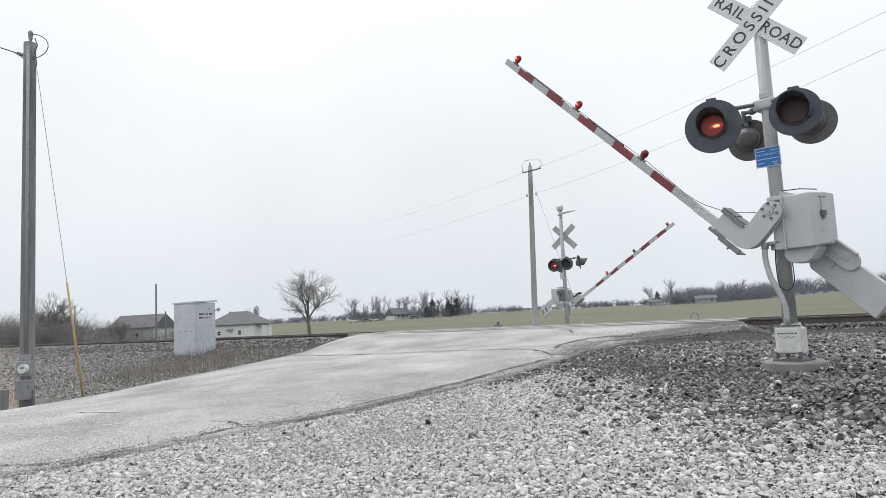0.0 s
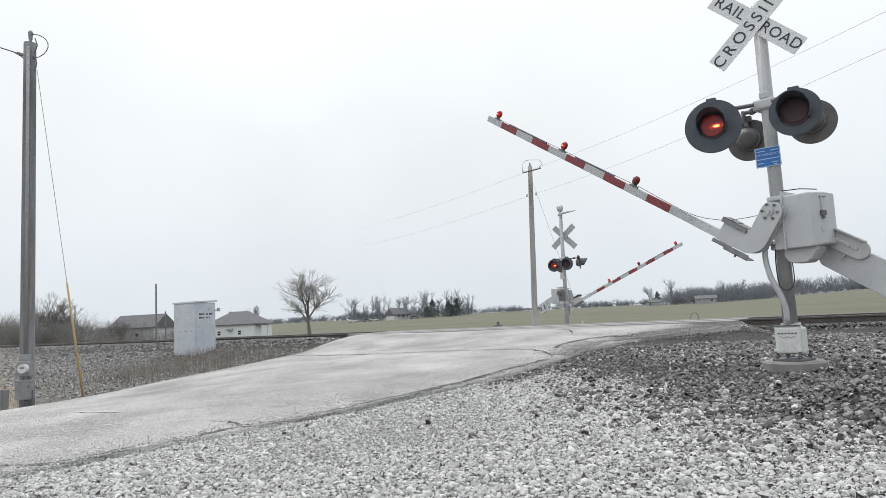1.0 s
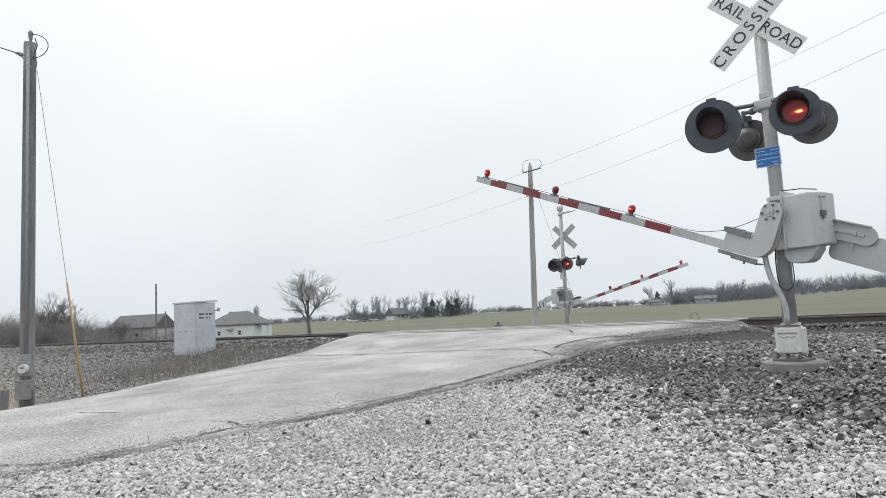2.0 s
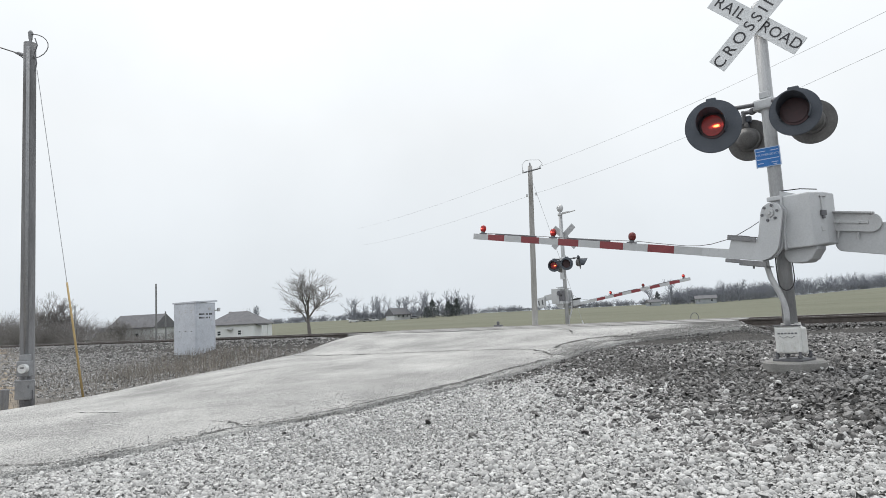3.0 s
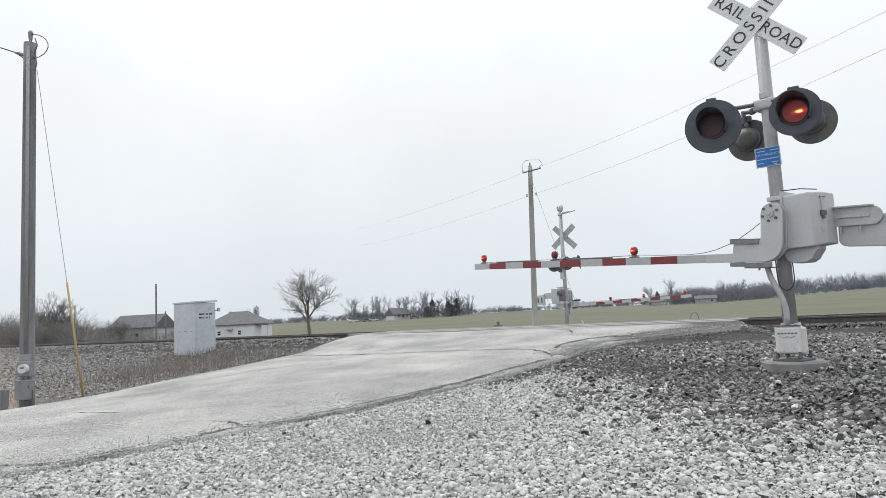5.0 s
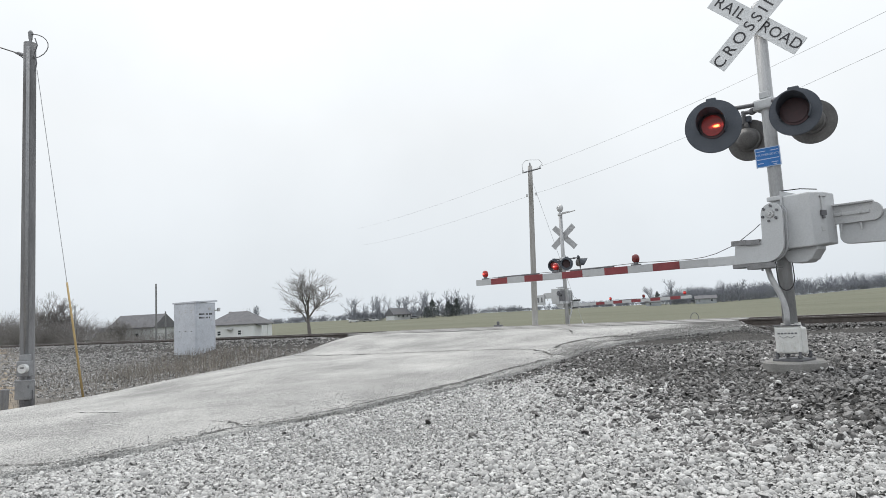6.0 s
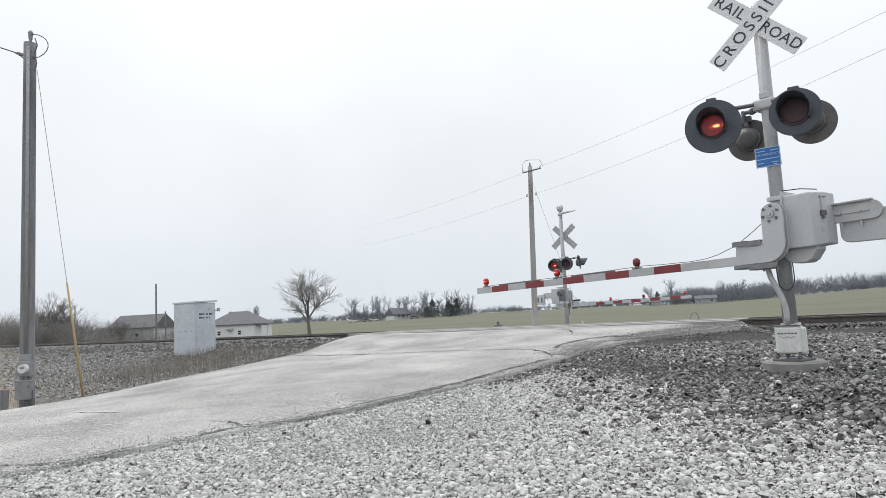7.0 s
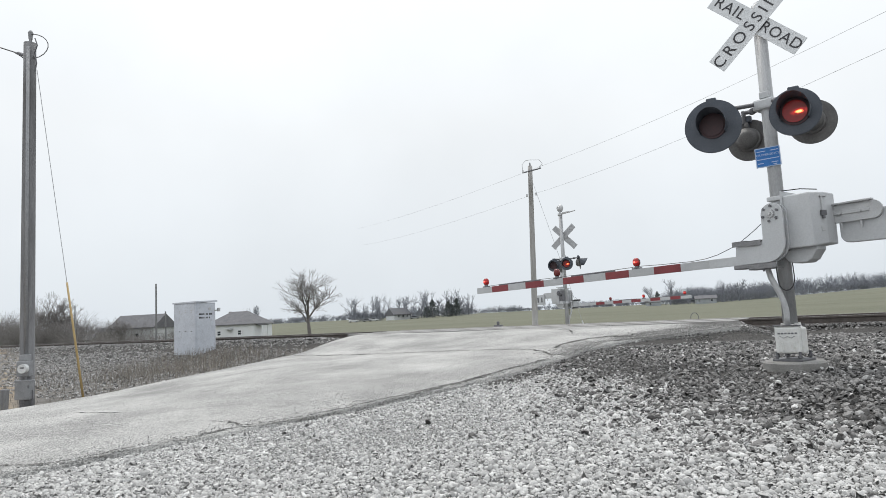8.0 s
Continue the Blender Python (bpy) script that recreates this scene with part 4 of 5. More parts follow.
def stones(name, label, x, y, z, size, mat, seed, fine=True, flat=0.6, sink=0.25, smooth=False):
    """Angular stones at the given places, joined as one stuff object."""
    r = np.random.RandomState(seed)
    base, tri = (ICO_V, ICO_F[ICO_V[ICO_F].mean(1)[:, 2] > -0.3]) if fine else (OCT_V, OCT_F[:4] if smooth is None else OCT_F)
    kinds = 24
    shapes = np.stack([base * r.uniform(0.80, 1.18, (len(base), 1)) + r.normal(0, 0.07, base.shape) for _ in range(kinds)])
    n = len(x)
    q = r.normal(size=(n, 4))
    q[:, 1:3] *= 0.35
    q /= np.linalg.norm(q, axis=1, keepdims=True)
    w, a, b, c = q.T
    rot = np.stack([1 - 2 * (b * b + c * c), 2 * (a * b - c * w), 2 * (a * c + b * w), 2 * (a * b + c * w), 1 - 2 * (a * a + c * c), 2 * (b * c - a * w),
                    2 * (a * c - b * w), 2 * (b * c + a * w), 1 - 2 * (a * a + b * b)], -1).reshape(n, 3, 3)
    sc = np.stack([r.uniform(0.8, 1.3, n), r.uniform(0.65, 1.0, n), r.uniform(flat * 0.75, flat * 1.25, n)], -1) * (size / 2)[:, None]
    v = shapes[r.randint(0, kinds, n)] * sc[:, None, :]
    v = np.einsum("nij,nkj->nki", rot, v)
    v += np.stack([x, y, z + size * flat * sink], -1)[:, None, :]
    f = (np.arange(n) * len(base))[:, None, None] + tri[None]
    me = quick_mesh(name, v.reshape(-1, 3), f.reshape(-1, 3), [mat], bool(smooth))
    return tagged(new(name, me), label, "gravel", kind="stuff")


def scatter(count, v0, v1, u0, u1, seed):
    r = np.random.RandomState(seed)
    v, u = r.uniform(v0, v1, count), r.uniform(u0, u1, count)
    x, y = xy(v, u)
    return x, y, v, u, r


def build_stones():
    # pale crushed limestone on the shoulder
    x, y, v, u, r = scatter(430000, -1.5, 11.0, -2.6, 8.4, 31)
    d = np.hypot(x, y)
    front = (y > 2.6 - r.exponential(0.7, len(x))) & (np.abs(x) < 0.78 * y + 0.4 + r.exponential(0.6, len(x)))
    share = ballast_share(x, y)
    on_road = u > right_edge(v) + 0.08 * rumple(v, 0 * v, 2.2, 21) + 0.02
    fines = np.exp(-((v - 3.5) / 1.25) ** 2 - ((u - 5.4) / 1.15) ** 2) + 0.45 * np.exp(-((right_edge(v) - u) / 0.5) ** 2)
    patch = 1 - np.clip(fines * (1.0 + 0.5 * rumple(x, y, 2.6, 41)) + 0.12 * rumple(x, y, 1.1, 42), 0, 1)
    gone = np.maximum(share, 0.92 * dirt_share(x, y))
    keep = front & ~on_road & (r.uniform(size=len(x)) > gone) & (r.uniform(size=len(x)) < np.clip(7.5 / d, 0.45, 1) ** 0.6)
    size = np.clip(r.lognormal(math.log(0.0270), 0.36, len(x)), 0.014, 0.075) * (0.62 + 0.38 * patch)
    z = ground_height(x, y)
    stones("gravel", "pale grey crushed limestone gravel on the shoulder", x[keep], y[keep], z[keep], size[keep], M_GRAVEL, 32, True, 0.55, 0.30, True)
    x, y, v, u, r = scatter(80000, -6.0, 8.0, -7.0, 7.4, 45)
    keep = ~((y > 2.6) & (np.abs(x) < 0.78 * y + 0.4)) & (u < right_edge(v) + 0.05) & (r.uniform(size=len(x)) < 0.85 * step(9, 4, np.hypot(x, y)) + 0.15)
    stones("gravel", "pale grey crushed limestone gravel on the shoulder", x[keep], y[keep], ground_height(x, y)[keep], r.uniform(0.025, 0.07, len(x))[keep], M_GRAVEL, 46, False, 0.6, 0.1, None)
    # dark ballast towards the track
    x, y, v, u, r = scatter(160000, 2.4, 19.0, -8.0, 8.6, 33)
    n = RN[0] * x + RN[1] * y
    front = (y > 2.6) & (np.abs(x) < 0.78 * y + 0.4) & (n < 16.3)
    on_road = u > right_edge(v) + 0.02
    keep = front & ~on_road & (r.uniform(size=len(x)) < ballast_share(x, y) + 0.012 * step(2.5, 4.0, v)) & (r.uniform(size=len(x)) > 0.40 * dirt_share(x, y))
    size = np.clip(r.lognormal(math.log(0.049), 0.32, len(x)), 0.022, 0.10) * (1 - 0.3 * dirt_share(x, y))
    z = ground_height(x, y)
    pale = r.uniform(size=len(x)) < 0.05 * step(15.6, 14.6, n)
    stones("ballast", "dark grey-brown railway ballast stones", x[keep & ~pale], y[keep & ~pale], z[keep & ~pale], size[keep & ~pale], M_BALLAST, 34, True, 0.52)
    stones("pale_stones", "scattered pale stones among dark ballast", x[keep & pale], y[keep & pale], z[keep & pale], size[keep & pale], M_GRAVEL, 35)
    # crumbled stone on the asphalt edge
    x, y, v, u, r = scatter(40000, 0.0, 12.8, 6.5, 9.4, 36)
    e = u - right_edge(v)
    keep = (e > -0.05) & (e < 0.9) & (r.uniform(size=len(x)) < np.exp(-np.maximum(e, 0) * 3.6))
    z = road_height(x, y) + 0.012
    size = r.uniform(0.008, 0.028, len(x))
    stones("loose_grit", "loose grit along the broken asphalt edge", x[keep], y[keep], z[keep], size[keep], M_GRAVEL, 37, False, 0.6, 0.05, None)
    x, y, v, u, r = scatter(34000, 0.0, 9.5, 6.8, 11.0, 43)
    keep = (u > right_edge(v) + 0.15) & (np.abs(x) < 0.72 * y) & (r.uniform(size=len(x)) < np.clip(1.25 - (u - 7) * 0.28, 0.1, 1))
    t = np.clip((u - right_edge(v)) / (left_edge(v) - right_edge(v)), 0, 1) ** (1 / 1.15)
    z = road_height(x, y) + 0.008 * rumple(x, y, 1.6, 25) + 0.05 * np.sin(np.pi * t) * step(13, 9, RN[0] * x + RN[1] * y)
    stones("road_chippings", "small stone chippings standing out of the worn asphalt", x[keep], y[keep], z[keep] - 0.002, r.uniform(0.008, 0.02, len(x))[keep], M_CHIP, 44, False, 0.6, 0.05, None)
    # dirt and fine ballast spread over the corner of the crossing
    x, y, v, u, r = scatter(110000, 8.4, 16.2, 6.3, 9.8, 47)
    e = u - right_edge(v)
    wide = 0.15 + 0.75 * step(10.6, 11.6, v + 0.3 * rumple(x, y, 1.8, 57))
    keep = (e > -1.3) & (r.uniform(size=len(x)) < np.where(e < 0, 0.45 * step(10.2, 11.2, v), 1)) & (RN[0] * x + RN[1] * y < 15.7) & (r.uniform(size=len(x)) < np.exp(-np.maximum(e - wide, 0) * 4.5))
    t = np.clip(e / (left_edge(v) - right_edge(v)), 0, 1) ** (1 / 1.15)
    z = road_height(x, y) + 0.008 * rumple(x, y, 1.6, 25) + 0.05 * np.sin(np.pi * t) * step(13, 9, RN[0] * x + RN[1] * y)
    z = np.where(e < 0, ground_height(x, y), z)
    stones("dirt_grit", "dark grit spread over the corner of the crossing", x[keep], y[keep], z[keep], r.uniform(0.008, 0.030, len(x))[keep], M_DIRT, 48, False, 0.45, 0.05, None)
    # bank of the track beyond the road
    r = np.random.RandomState(38)
    s, n = r.uniform(-62, -8, 80000), r.uniform(8.2, 16.4, 80000)
    x, y = RD[0] * s + RN[0] * n, RD[1] * s + RN[1] * n
    v, u = vu(x, y)
    keep = (u > left_edge(v) + 0.4) & (r.uniform(size=len(x)) < np.maximum(0.30, step(9.4, 12.4, n + 1.5 * rumple(x, y, 0.55, 39) + 0.6 * rumple(x, y, 1.7, 49))))
    size = r.uniform(0.05, 0.115, len(x))
    z = ground_height(x, y)
    stones("bank_ballast", "grey ballast stones on the railway bank", x[keep], y[keep], z[keep], size[keep], M_BANK, 40, False, 0.6, 0.1, None)


M_CHIP = material("asphalt_chippings", (0.28, 0.275, 0.27), (0.44, 0.435, 0.425), 0.9, 0, 14, 120, 0.1, 0.002, island=0.45)
M_DIRT = material("dark_dirt_grit", (0.15, 0.146, 0.141), (0.28, 0.274, 0.266), 0.95, 0, 6, 60, 0.2, 0.004, island=0.4)
M_BANK = material("grey_bank_ballast", (0.20, 0.195, 0.19), (0.36, 0.352, 0.342), 0.9, 0, 6, 60, 0.2, 0.004, island=0.32)


# ---------------------------------------------------------------- dry weeds
def blades(name, label, x, y, z, h, w, seed, mat=None):
    r = np.random.RandomState(seed)
    n = len(x)
    a = r.uniform(0, 6.283, n)
    lean = r.normal(0, 0.22, (n, 2)) * h[:, None]
    base = np.stack([x, y, z - 0.02], -1)
    side = np.stack([np.cos(a), np.sin(a), 0 * a], -1) * w[:, None]
    mid = base + np.stack([lean[:, 0] * 0.35, lean[:, 1] * 0.35, h * 0.55], -1)
    tip = base + np.stack([lean[:, 0], lean[:, 1], h], -1)
    v = np.stack([base - side, base + side, mid + side * 0.7, mid - side * 0.7, tip], 1)
    o = (np.arange(n) * 5)[:, None]
    f = np.concatenate([o + (0, 1, 2), o + (0, 2, 3), o + (3, 2, 4)])
    me = quick_mesh(name, v.reshape(-1, 3), f, [mat or M_WEED])
    return tagged(new(name, me), label, "weeds", kind="stuff")


def build_weeds():
    r = np.random.RandomState(51)
    s, n = r.uniform(-50, -6, 90000), r.uniform(4.5, 15.0, 90000)
    x, y = RD[0] * s + RN[0] * n, RD[1] * s + RN[1] * n
    v, u = vu(x, y)
    near_case = np.exp(-((x + 7.4) ** 2 + (y - 20.6) ** 2) / 9.0)
    keep = (u > left_edge(v) + 0.5) & (y > 6) & (r.uniform(size=len(x)) < np.clip((0.03 + 0.16 * step(0.2, 0.9, rumple(x, y, 0.6, 56))) * step(14.0, 12.0, n + 0.8 * rumple(x, y, 0.7, 52)) + near_case * step(15.4, 14.6, n), 0, 1))
    h = r.uniform(0.10, 0.46, len(x)) * (0.55 + 0.5 * near_case)
    blades("dry_weeds", "dry brown winter weeds in the ditch", x[keep], y[keep], ground_height(x, y)[keep], h[keep], r.uniform(0.003, 0.007, len(x))[keep], 53)
    # sparse stalks beside the rails and far side
    s, n = r.uniform(-70, 60, 6000), r.uniform(18.9, 21.5, 6000)
    x, y = RD[0] * s + RN[0] * n, RD[1] * s + RN[1] * n
    v, u = vu(x, y)
    keep = (u < right_edge(v) - 0.5) | (u > left_edge(v) + 0.5)
    h = r.uniform(0.05, 0.35, len(x)) * r.uniform(0.3, 1, len(x))
    blades("trackside_weeds", "thin dry stalks beyond the rails", x[keep], y[keep], ground_height(x, y)[keep], h[keep], np.full(keep.sum(), 0.006), 54)


build_stones()
build_weeds()


# ---------------------------------------------------------------- poles, wires, service equipment
def wooden_pole(label, base, tip, r0, r1, mat=None):
    pole = new("utility_pole")
    tagged(pole, label, "utility pole")
    bm = bmesh.new()
    b, t = Vector(base), Vector(tip)
    k = 7
    for i in range(k):
        a, c = b.lerp(t, i / k), b.lerp(t, (i + 1) / k)
        rod(bm, a, c, r0 + (r1 - r0) * i / k, r0 + (r1 - r0) * (i + 1) / k, 20, caps=(i in (0, k - 1)))
    bmesh.ops.remove_doubles(bm, verts=bm.verts, dist=0.0005)
    part("pole_shaft", bm, mat or M_POLE, pole, "grey weathered timber shaft", True)
    return pole


def service_pole():
    pole = wooden_pole("grey wooden service pole with electric meter", (-8.13, 13.0, -0.2), (-8.16, 13.0, 7.42), 0.132, 0.112)
    bm = bmesh.new()
    rod(bm, (-8.07, 12.85, 1.15), (-8.11, 12.86, 7.3), 0.03, 0.03, 12)
    part("riser_conduit", bm, M_PLASTIC, pole, "grey riser conduit", True)
    bm = bmesh.new()
    rod(bm, (-8.15, 13.0, 7.40), (-8.15, 13.0, 7.52), 0.03, 0.03, 12)
    rod(bm, (-8.15, 13.0, 7.50), (-8.15, 13.0, 7.64), 0.035, 0.05, 14)
    rod(bm, (-8.15, 13.0, 7.64), (-8.15, 13.0, 7.68), 0.05, 0.03, 14)
    part("weatherhead", bm, M_PLASTIC, pole)
    bm = bmesh.new()
    box(bm, -8.165, -7.925, 12.72, 12.86, 0.76, 1.05, 0.012)
    box(bm, -8.13, -7.96, 12.74, 12.86, 1.05, 1.17, 0.012)
    meter = part("meter_box", bm, M_PLASTIC, pole, "grey steel meter box")
    bm = bmesh.new()
    rod(bm, (-8.01, 12.72, 0.91), (-8.01, 12.64, 0.91), 0.092, 0.085, 28)
    part("meter_dial", bm, M_GLASSFACE, meter, "round glass electric meter", False)
    bm = bmesh.new()
    box(bm, -8.05, -7.97, 12.636, 12.639, 0.915, 0.94)
    part("dial_window", bm, M_DARKSTEEL, meter)
    bm = bmesh.new()
    box(bm, -8.185, -7.905, 12.70, 12.86, 0.33, 0.68, 0.012)
    box(bm, -8.195, -7.895, 12.69, 12.87, 0.665, 0.695, 0.006)
    rod(bm, (-8.02, 12.78, 0.68), (-8.02, 12.78, 0.77), 0.022, 0.022, 10)
    case = part("breaker_box", bm, M_PLASTIC, pole, "grey breaker box")
    bm = bmesh.new()
    box(bm, -7.93, -7.90, 12.685, 12.70, 0.54, 0.60, 0.004)
    part("box_latch", bm, M_DARKSTEEL, case)
    bm = bmesh.new()
    rod(bm, (-7.91, 12.80, 0.1), (-7.91, 12.80, 0.5), 0.02, 0.02, 8)
    rod(bm, (-8.06, 12.80, -0.1), (-8.06, 12.80, 0.35), 0.09, 0.09, 10)
    part("lower_conduit", bm, M_DARKSTEEL, pole)
    for pts in ([(-8.22, 13.0, 7.17), (-8.45, 13.15, 7.27), (-9.4, 13.6, 7.72), (-14, 16, 8.6)], [(-8.22, 13.0, 7.05), (-8.4, 13.1, 7.2), (-8.6, 13.2, 7.33)]):
        bm = bmesh.new()
        tube(bm, pts, 0.012, 6)
        part("service_wire", bm, M_CABLE, pole)
    bm = bmesh.new()
    rod(bm, (-8.30, 13.08, 7.20), (-8.52, 13.2, 7.31), 0.035, 0.035, 8)
    part("wire_clamp", bm, M_DARKSTEEL, pole)
    bm = bmesh.new()
    tube(bm, [(-8.12, 12.98, 7.6)] + [(-8.12 + 0.36 * math.sin(a), 12.95, 7.33 + 0.26 * math.cos(a)) for a in np.linspace(0.2, 2.9, 10)] + [(-8.05, 12.95, 7.12)], 0.009, 6)
    part("drip_loop", bm, M_CABLE, pole)
    bm = bmesh.new()
    tube(bm, [(-8.03, 12.95, 7.5), (-7.98, 12.95, 7.35), (-8.03, 12.95, 7.2), (-7.99, 12.95, 6.98), (-8.02, 12.95, 6.8)], 0.012, 6)
    part("guy_clamp", bm, M_DARKSTEEL, pole)
    a, b = Vector((-8.0, 12.98, 6.85)), Vector((-6.73, 12.45, 0.2))
    bm = bmesh.new()
    rod(bm, a, b, 0.006, 0.006, 6)
    part("guy_wire", bm, M_WIRE, pole)
    bm = bmesh.new()
    rod(bm, a.lerp(b, 0.655), b, 0.018, 0.022, 12)
    part("guy_guard", bm, M_GUARD, pole, "faded yellow guy guard", True)


def far_pole():
    pole = wooden_pole("tall grey wooden power pole beyond the track", (4.44, 34, -0.3), (4.72, 34, 9.02), 0.16, 0.115, M_POLE_PALE)
    bm = bmesh.new()
    rod(bm, (4.72, 34, 9.0), (4.72, 34, 9.2), 0.04, 0.03, 8)
    rod(bm, (4.3, 33.9, 8.66), (5.25, 33.9, 8.86), 0.035, 0.035, 8)
    part("crossarm", bm, M_DARKSTEEL, pole, "short steel crossarm")
    for p in ((4.32, 33.9, 8.66), (5.22, 33.9, 8.84), (4.45, 33.85, 7.40), (4.93, 33.85, 7.45)):
        bm = bmesh.new()
        rod(bm, p, (p[0], p[1], p[2] + 0.14), 0.05, 0.035, 10)
        part("insulator", bm, M_GALV, pole)
    bm = bmesh.new()
    tube(bm, [(4.32, 33.9, 8.8), (4.3, 33.9, 9.1), (4.5, 33.9, 9.3), (4.72, 33.9, 9.32), (5.2, 33.9, 9.3), (5.35, 33.9, 9.1), (5.22, 33.9, 8.95)], 0.012, 5)
    part("jumper_wire", bm, M_WIRE, pole)
    bm = bmesh.new()
    rod(bm, (4.8, 33.95, 8.15), (6.42, 30.7, 0.2), 0.008, 0.008, 6)
    part("guy_wire", bm, M_WIRE, pole)
    bm = bmesh.new()
    rod(bm, (6.25, 31.0, 0.98), (6.42, 30.7, 0.2), 0.03, 0.03, 8)
    part("guy_guard", bm, M_GALV, pole)

    def wire(mid, a, sag_a, b, sag_b):
        bm = bmesh.new()
        pts = []
        for end, sag, rev in ((a, sag_a, True), (b, sag_b, False)):
            row = [Vector(mid).lerp(Vector(end), t) - Vector((0, 0, sag * 4 * t * (1 - t))) for t in np.linspace(0, 1, 14)]
            pts += row[::-1][:-1] if rev else row
        tube(bm, pts, 0.0048, 5)
        part("overhead_wire", bm, M_WIRE, pole)
    wire((5.22, 33.9, 8.95), (-9.0, 71.5, 11.4), 0.25, (16.2, 5.3, 9.6), 0.55)
    wire((4.93, 33.85, 7.55), (-9.2, 77.0, 10.2), 0.3, (14.6, 4.0, 8.1), 0.55)


def instrument_case():
    case = new("signal_cabinet")
    tagged(case, "weathered aluminium railway signal cabinet on short legs", "signal cabinet")
    turn = math.degrees(math.atan2(RD[1], RD[0]))
    case.matrix_basis = pose(-8.42, 22.5, 0.56, 0, 0, turn)
    w, d, h = 1.18, 0.80, 1.81
    bm = bmesh.new()
    box(bm, -w, 0, 0, d, 0, h, 0.012)
    part("cabinet_body", bm, M_CASE, case)
    bm = bmesh.new()
    v = [bm.verts.new(p) for p in ((-w - 0.03, -0.03, h), (0.05, -0.03, h), (0.05, d + 0.05, h + 0.03), (-w - 0.03, d + 0.05, h + 0.03))]
    f = bm.faces.new(v)
    ext = bmesh.ops.extrude_face_region(bm, geom=[f])["geom"]
    bmesh.ops.translate(bm, verts=[g for g in ext if isinstance(g, bmesh.types.BMVert)], vec=(0, 0, 0.05))
    bmesh.ops.recalc_face_normals(bm, faces=bm.faces)
    part("cabinet_roof", bm, M_CASE, case)
    bm = bmesh.new()
    box(bm, -w + 0.04, -0.04, -0.018, -0.002, 0.05, h - 0.05, 0.006)
    door = part("cabinet_door", bm, M_CASE, case)
    for x in (-0.84, -0.52, -0.2):
        for z in (0.12, 0.2, 0.86, 1.5, 1.56):
            bm = bmesh.new()
            box(bm, x - 0.04, x + 0.04, -0.026, -0.018, z - 0.014, z + 0.014, 0.003)
            part("vent" if z != 0.86 else "door_latch", bm, M_GALV if z != 0.86 else M_DARKSTEEL, door)
    bm = bmesh.new()
    box(bm, 0.002, 0.014, 0.04, d - 0.04, 0.05, h - 0.05, 0.005)
    side = part("side_panel", bm, M_CASE, case)
    bm = bmesh.new()
    for z, n in ((1.42, 12), (1.30, 10)):
        for k in range(n):
            if k in (5, 8):
                continue
            box(bm, 0.015, 0.018, 0.12 + k * 0.045, 0.155 + k * 0.045, z - 0.028, z + 0.028)
    part("stencilled_marking", bm, M_LETTER, side)
    bm = bmesh.new()
    rod(bm, (0.014, 0.55, 1.60), (0.03, 0.55, 1.60), 0.05, 0.045, 16)
    rod(bm, (0.014, 0.74, 1.54), (0.10, 0.86, 1.54), 0.02, 0.02, 8)
    rod(bm, (0.10, 0.86, 1.50), (0.10, 0.86, 1.62), 0.05, 0.06, 12)
    part("lamp_fitting", bm, M_GALV, case)
    for x in (-w + 0.08, -0.55, -0.05):
        for y in (0.08, d - 0.08):
            bm = bmesh.new()
            box(bm, x - 0.03, x + 0.03, y - 0.03, y + 0.03, -0.45, 0.0, 0.004)
            part("cabinet_leg", bm, M_DARKSTEEL, case)


def fence_post():
    bm = bmesh.new()
    box(bm, -0.06, 0.06, -0.06, 0.06, 0, 0.62, 0.012)
    ob = part("wooden_post", bm, M_POLE)
    tagged(ob, "short weathered wooden post in dry grass", "post")
    ob.matrix_basis = pose(-8.06, 12.2, float(ground_height(-8.06, 12.2)) - 0.12, 2, 3, 20)


def plain_pole(x, y, z0, z1, r, label):
    bm = bmesh.new()
    rod(bm, (0, 0, z0), (0, 0, z1), r, r * 0.7, 10)
    ob = part("wooden_pole", bm, M_POLE)
    tagged(ob, label, "pole")
    ob.location = (x, y, 0)


def wire_hoop():
    bm = bmesh.new()
    tube(bm, [(0.15 * math.cos(a), 0, 0.15 * math.sin(a) + 0.1) for a in np.linspace(-0.4, 3.5, 14)], 0.012, 6)
    ob = part("bent_pipe_hoop", bm, M_DARKSTEEL)
    tagged(ob, "small bent dark pipe hoop beside the track", "pipe")
    x, y = 7.9, 21.4
    ob.matrix_basis = pose(x, y, gz(x, y) + 0.35, 0, 0, 20)
    bm = bmesh.new()
    box(bm, -0.15, 0.15, -0.08, 0.08, -0.3, 0.10, 0.02)
    box(bm, -0.04, 0.04, -0.04, 0.04, 0.10, 0.22, 0.01)
    ob = part("track_box", bm, M_DARKSTEEL)
    tagged(ob, "small dark track junction box beside the rails", "junction box")
    ob.matrix_basis = pose(1.85, 24.2, 1.0, 0, 0, -30)


service_pole()
far_pole()
instrument_case()
fence_post()
plain_pole(-26.0, 60, -1.0, 5.7, 0.095, "weathered wooden pole beyond the railway")
plain_pole(-31.45, 75, -1.0, 3.6, 0.10, "short wooden pole near the old house")
plain_pole(-44.4, 80, -1.0, 4.9, 0.09, "grey wooden pole among bare shrubs")


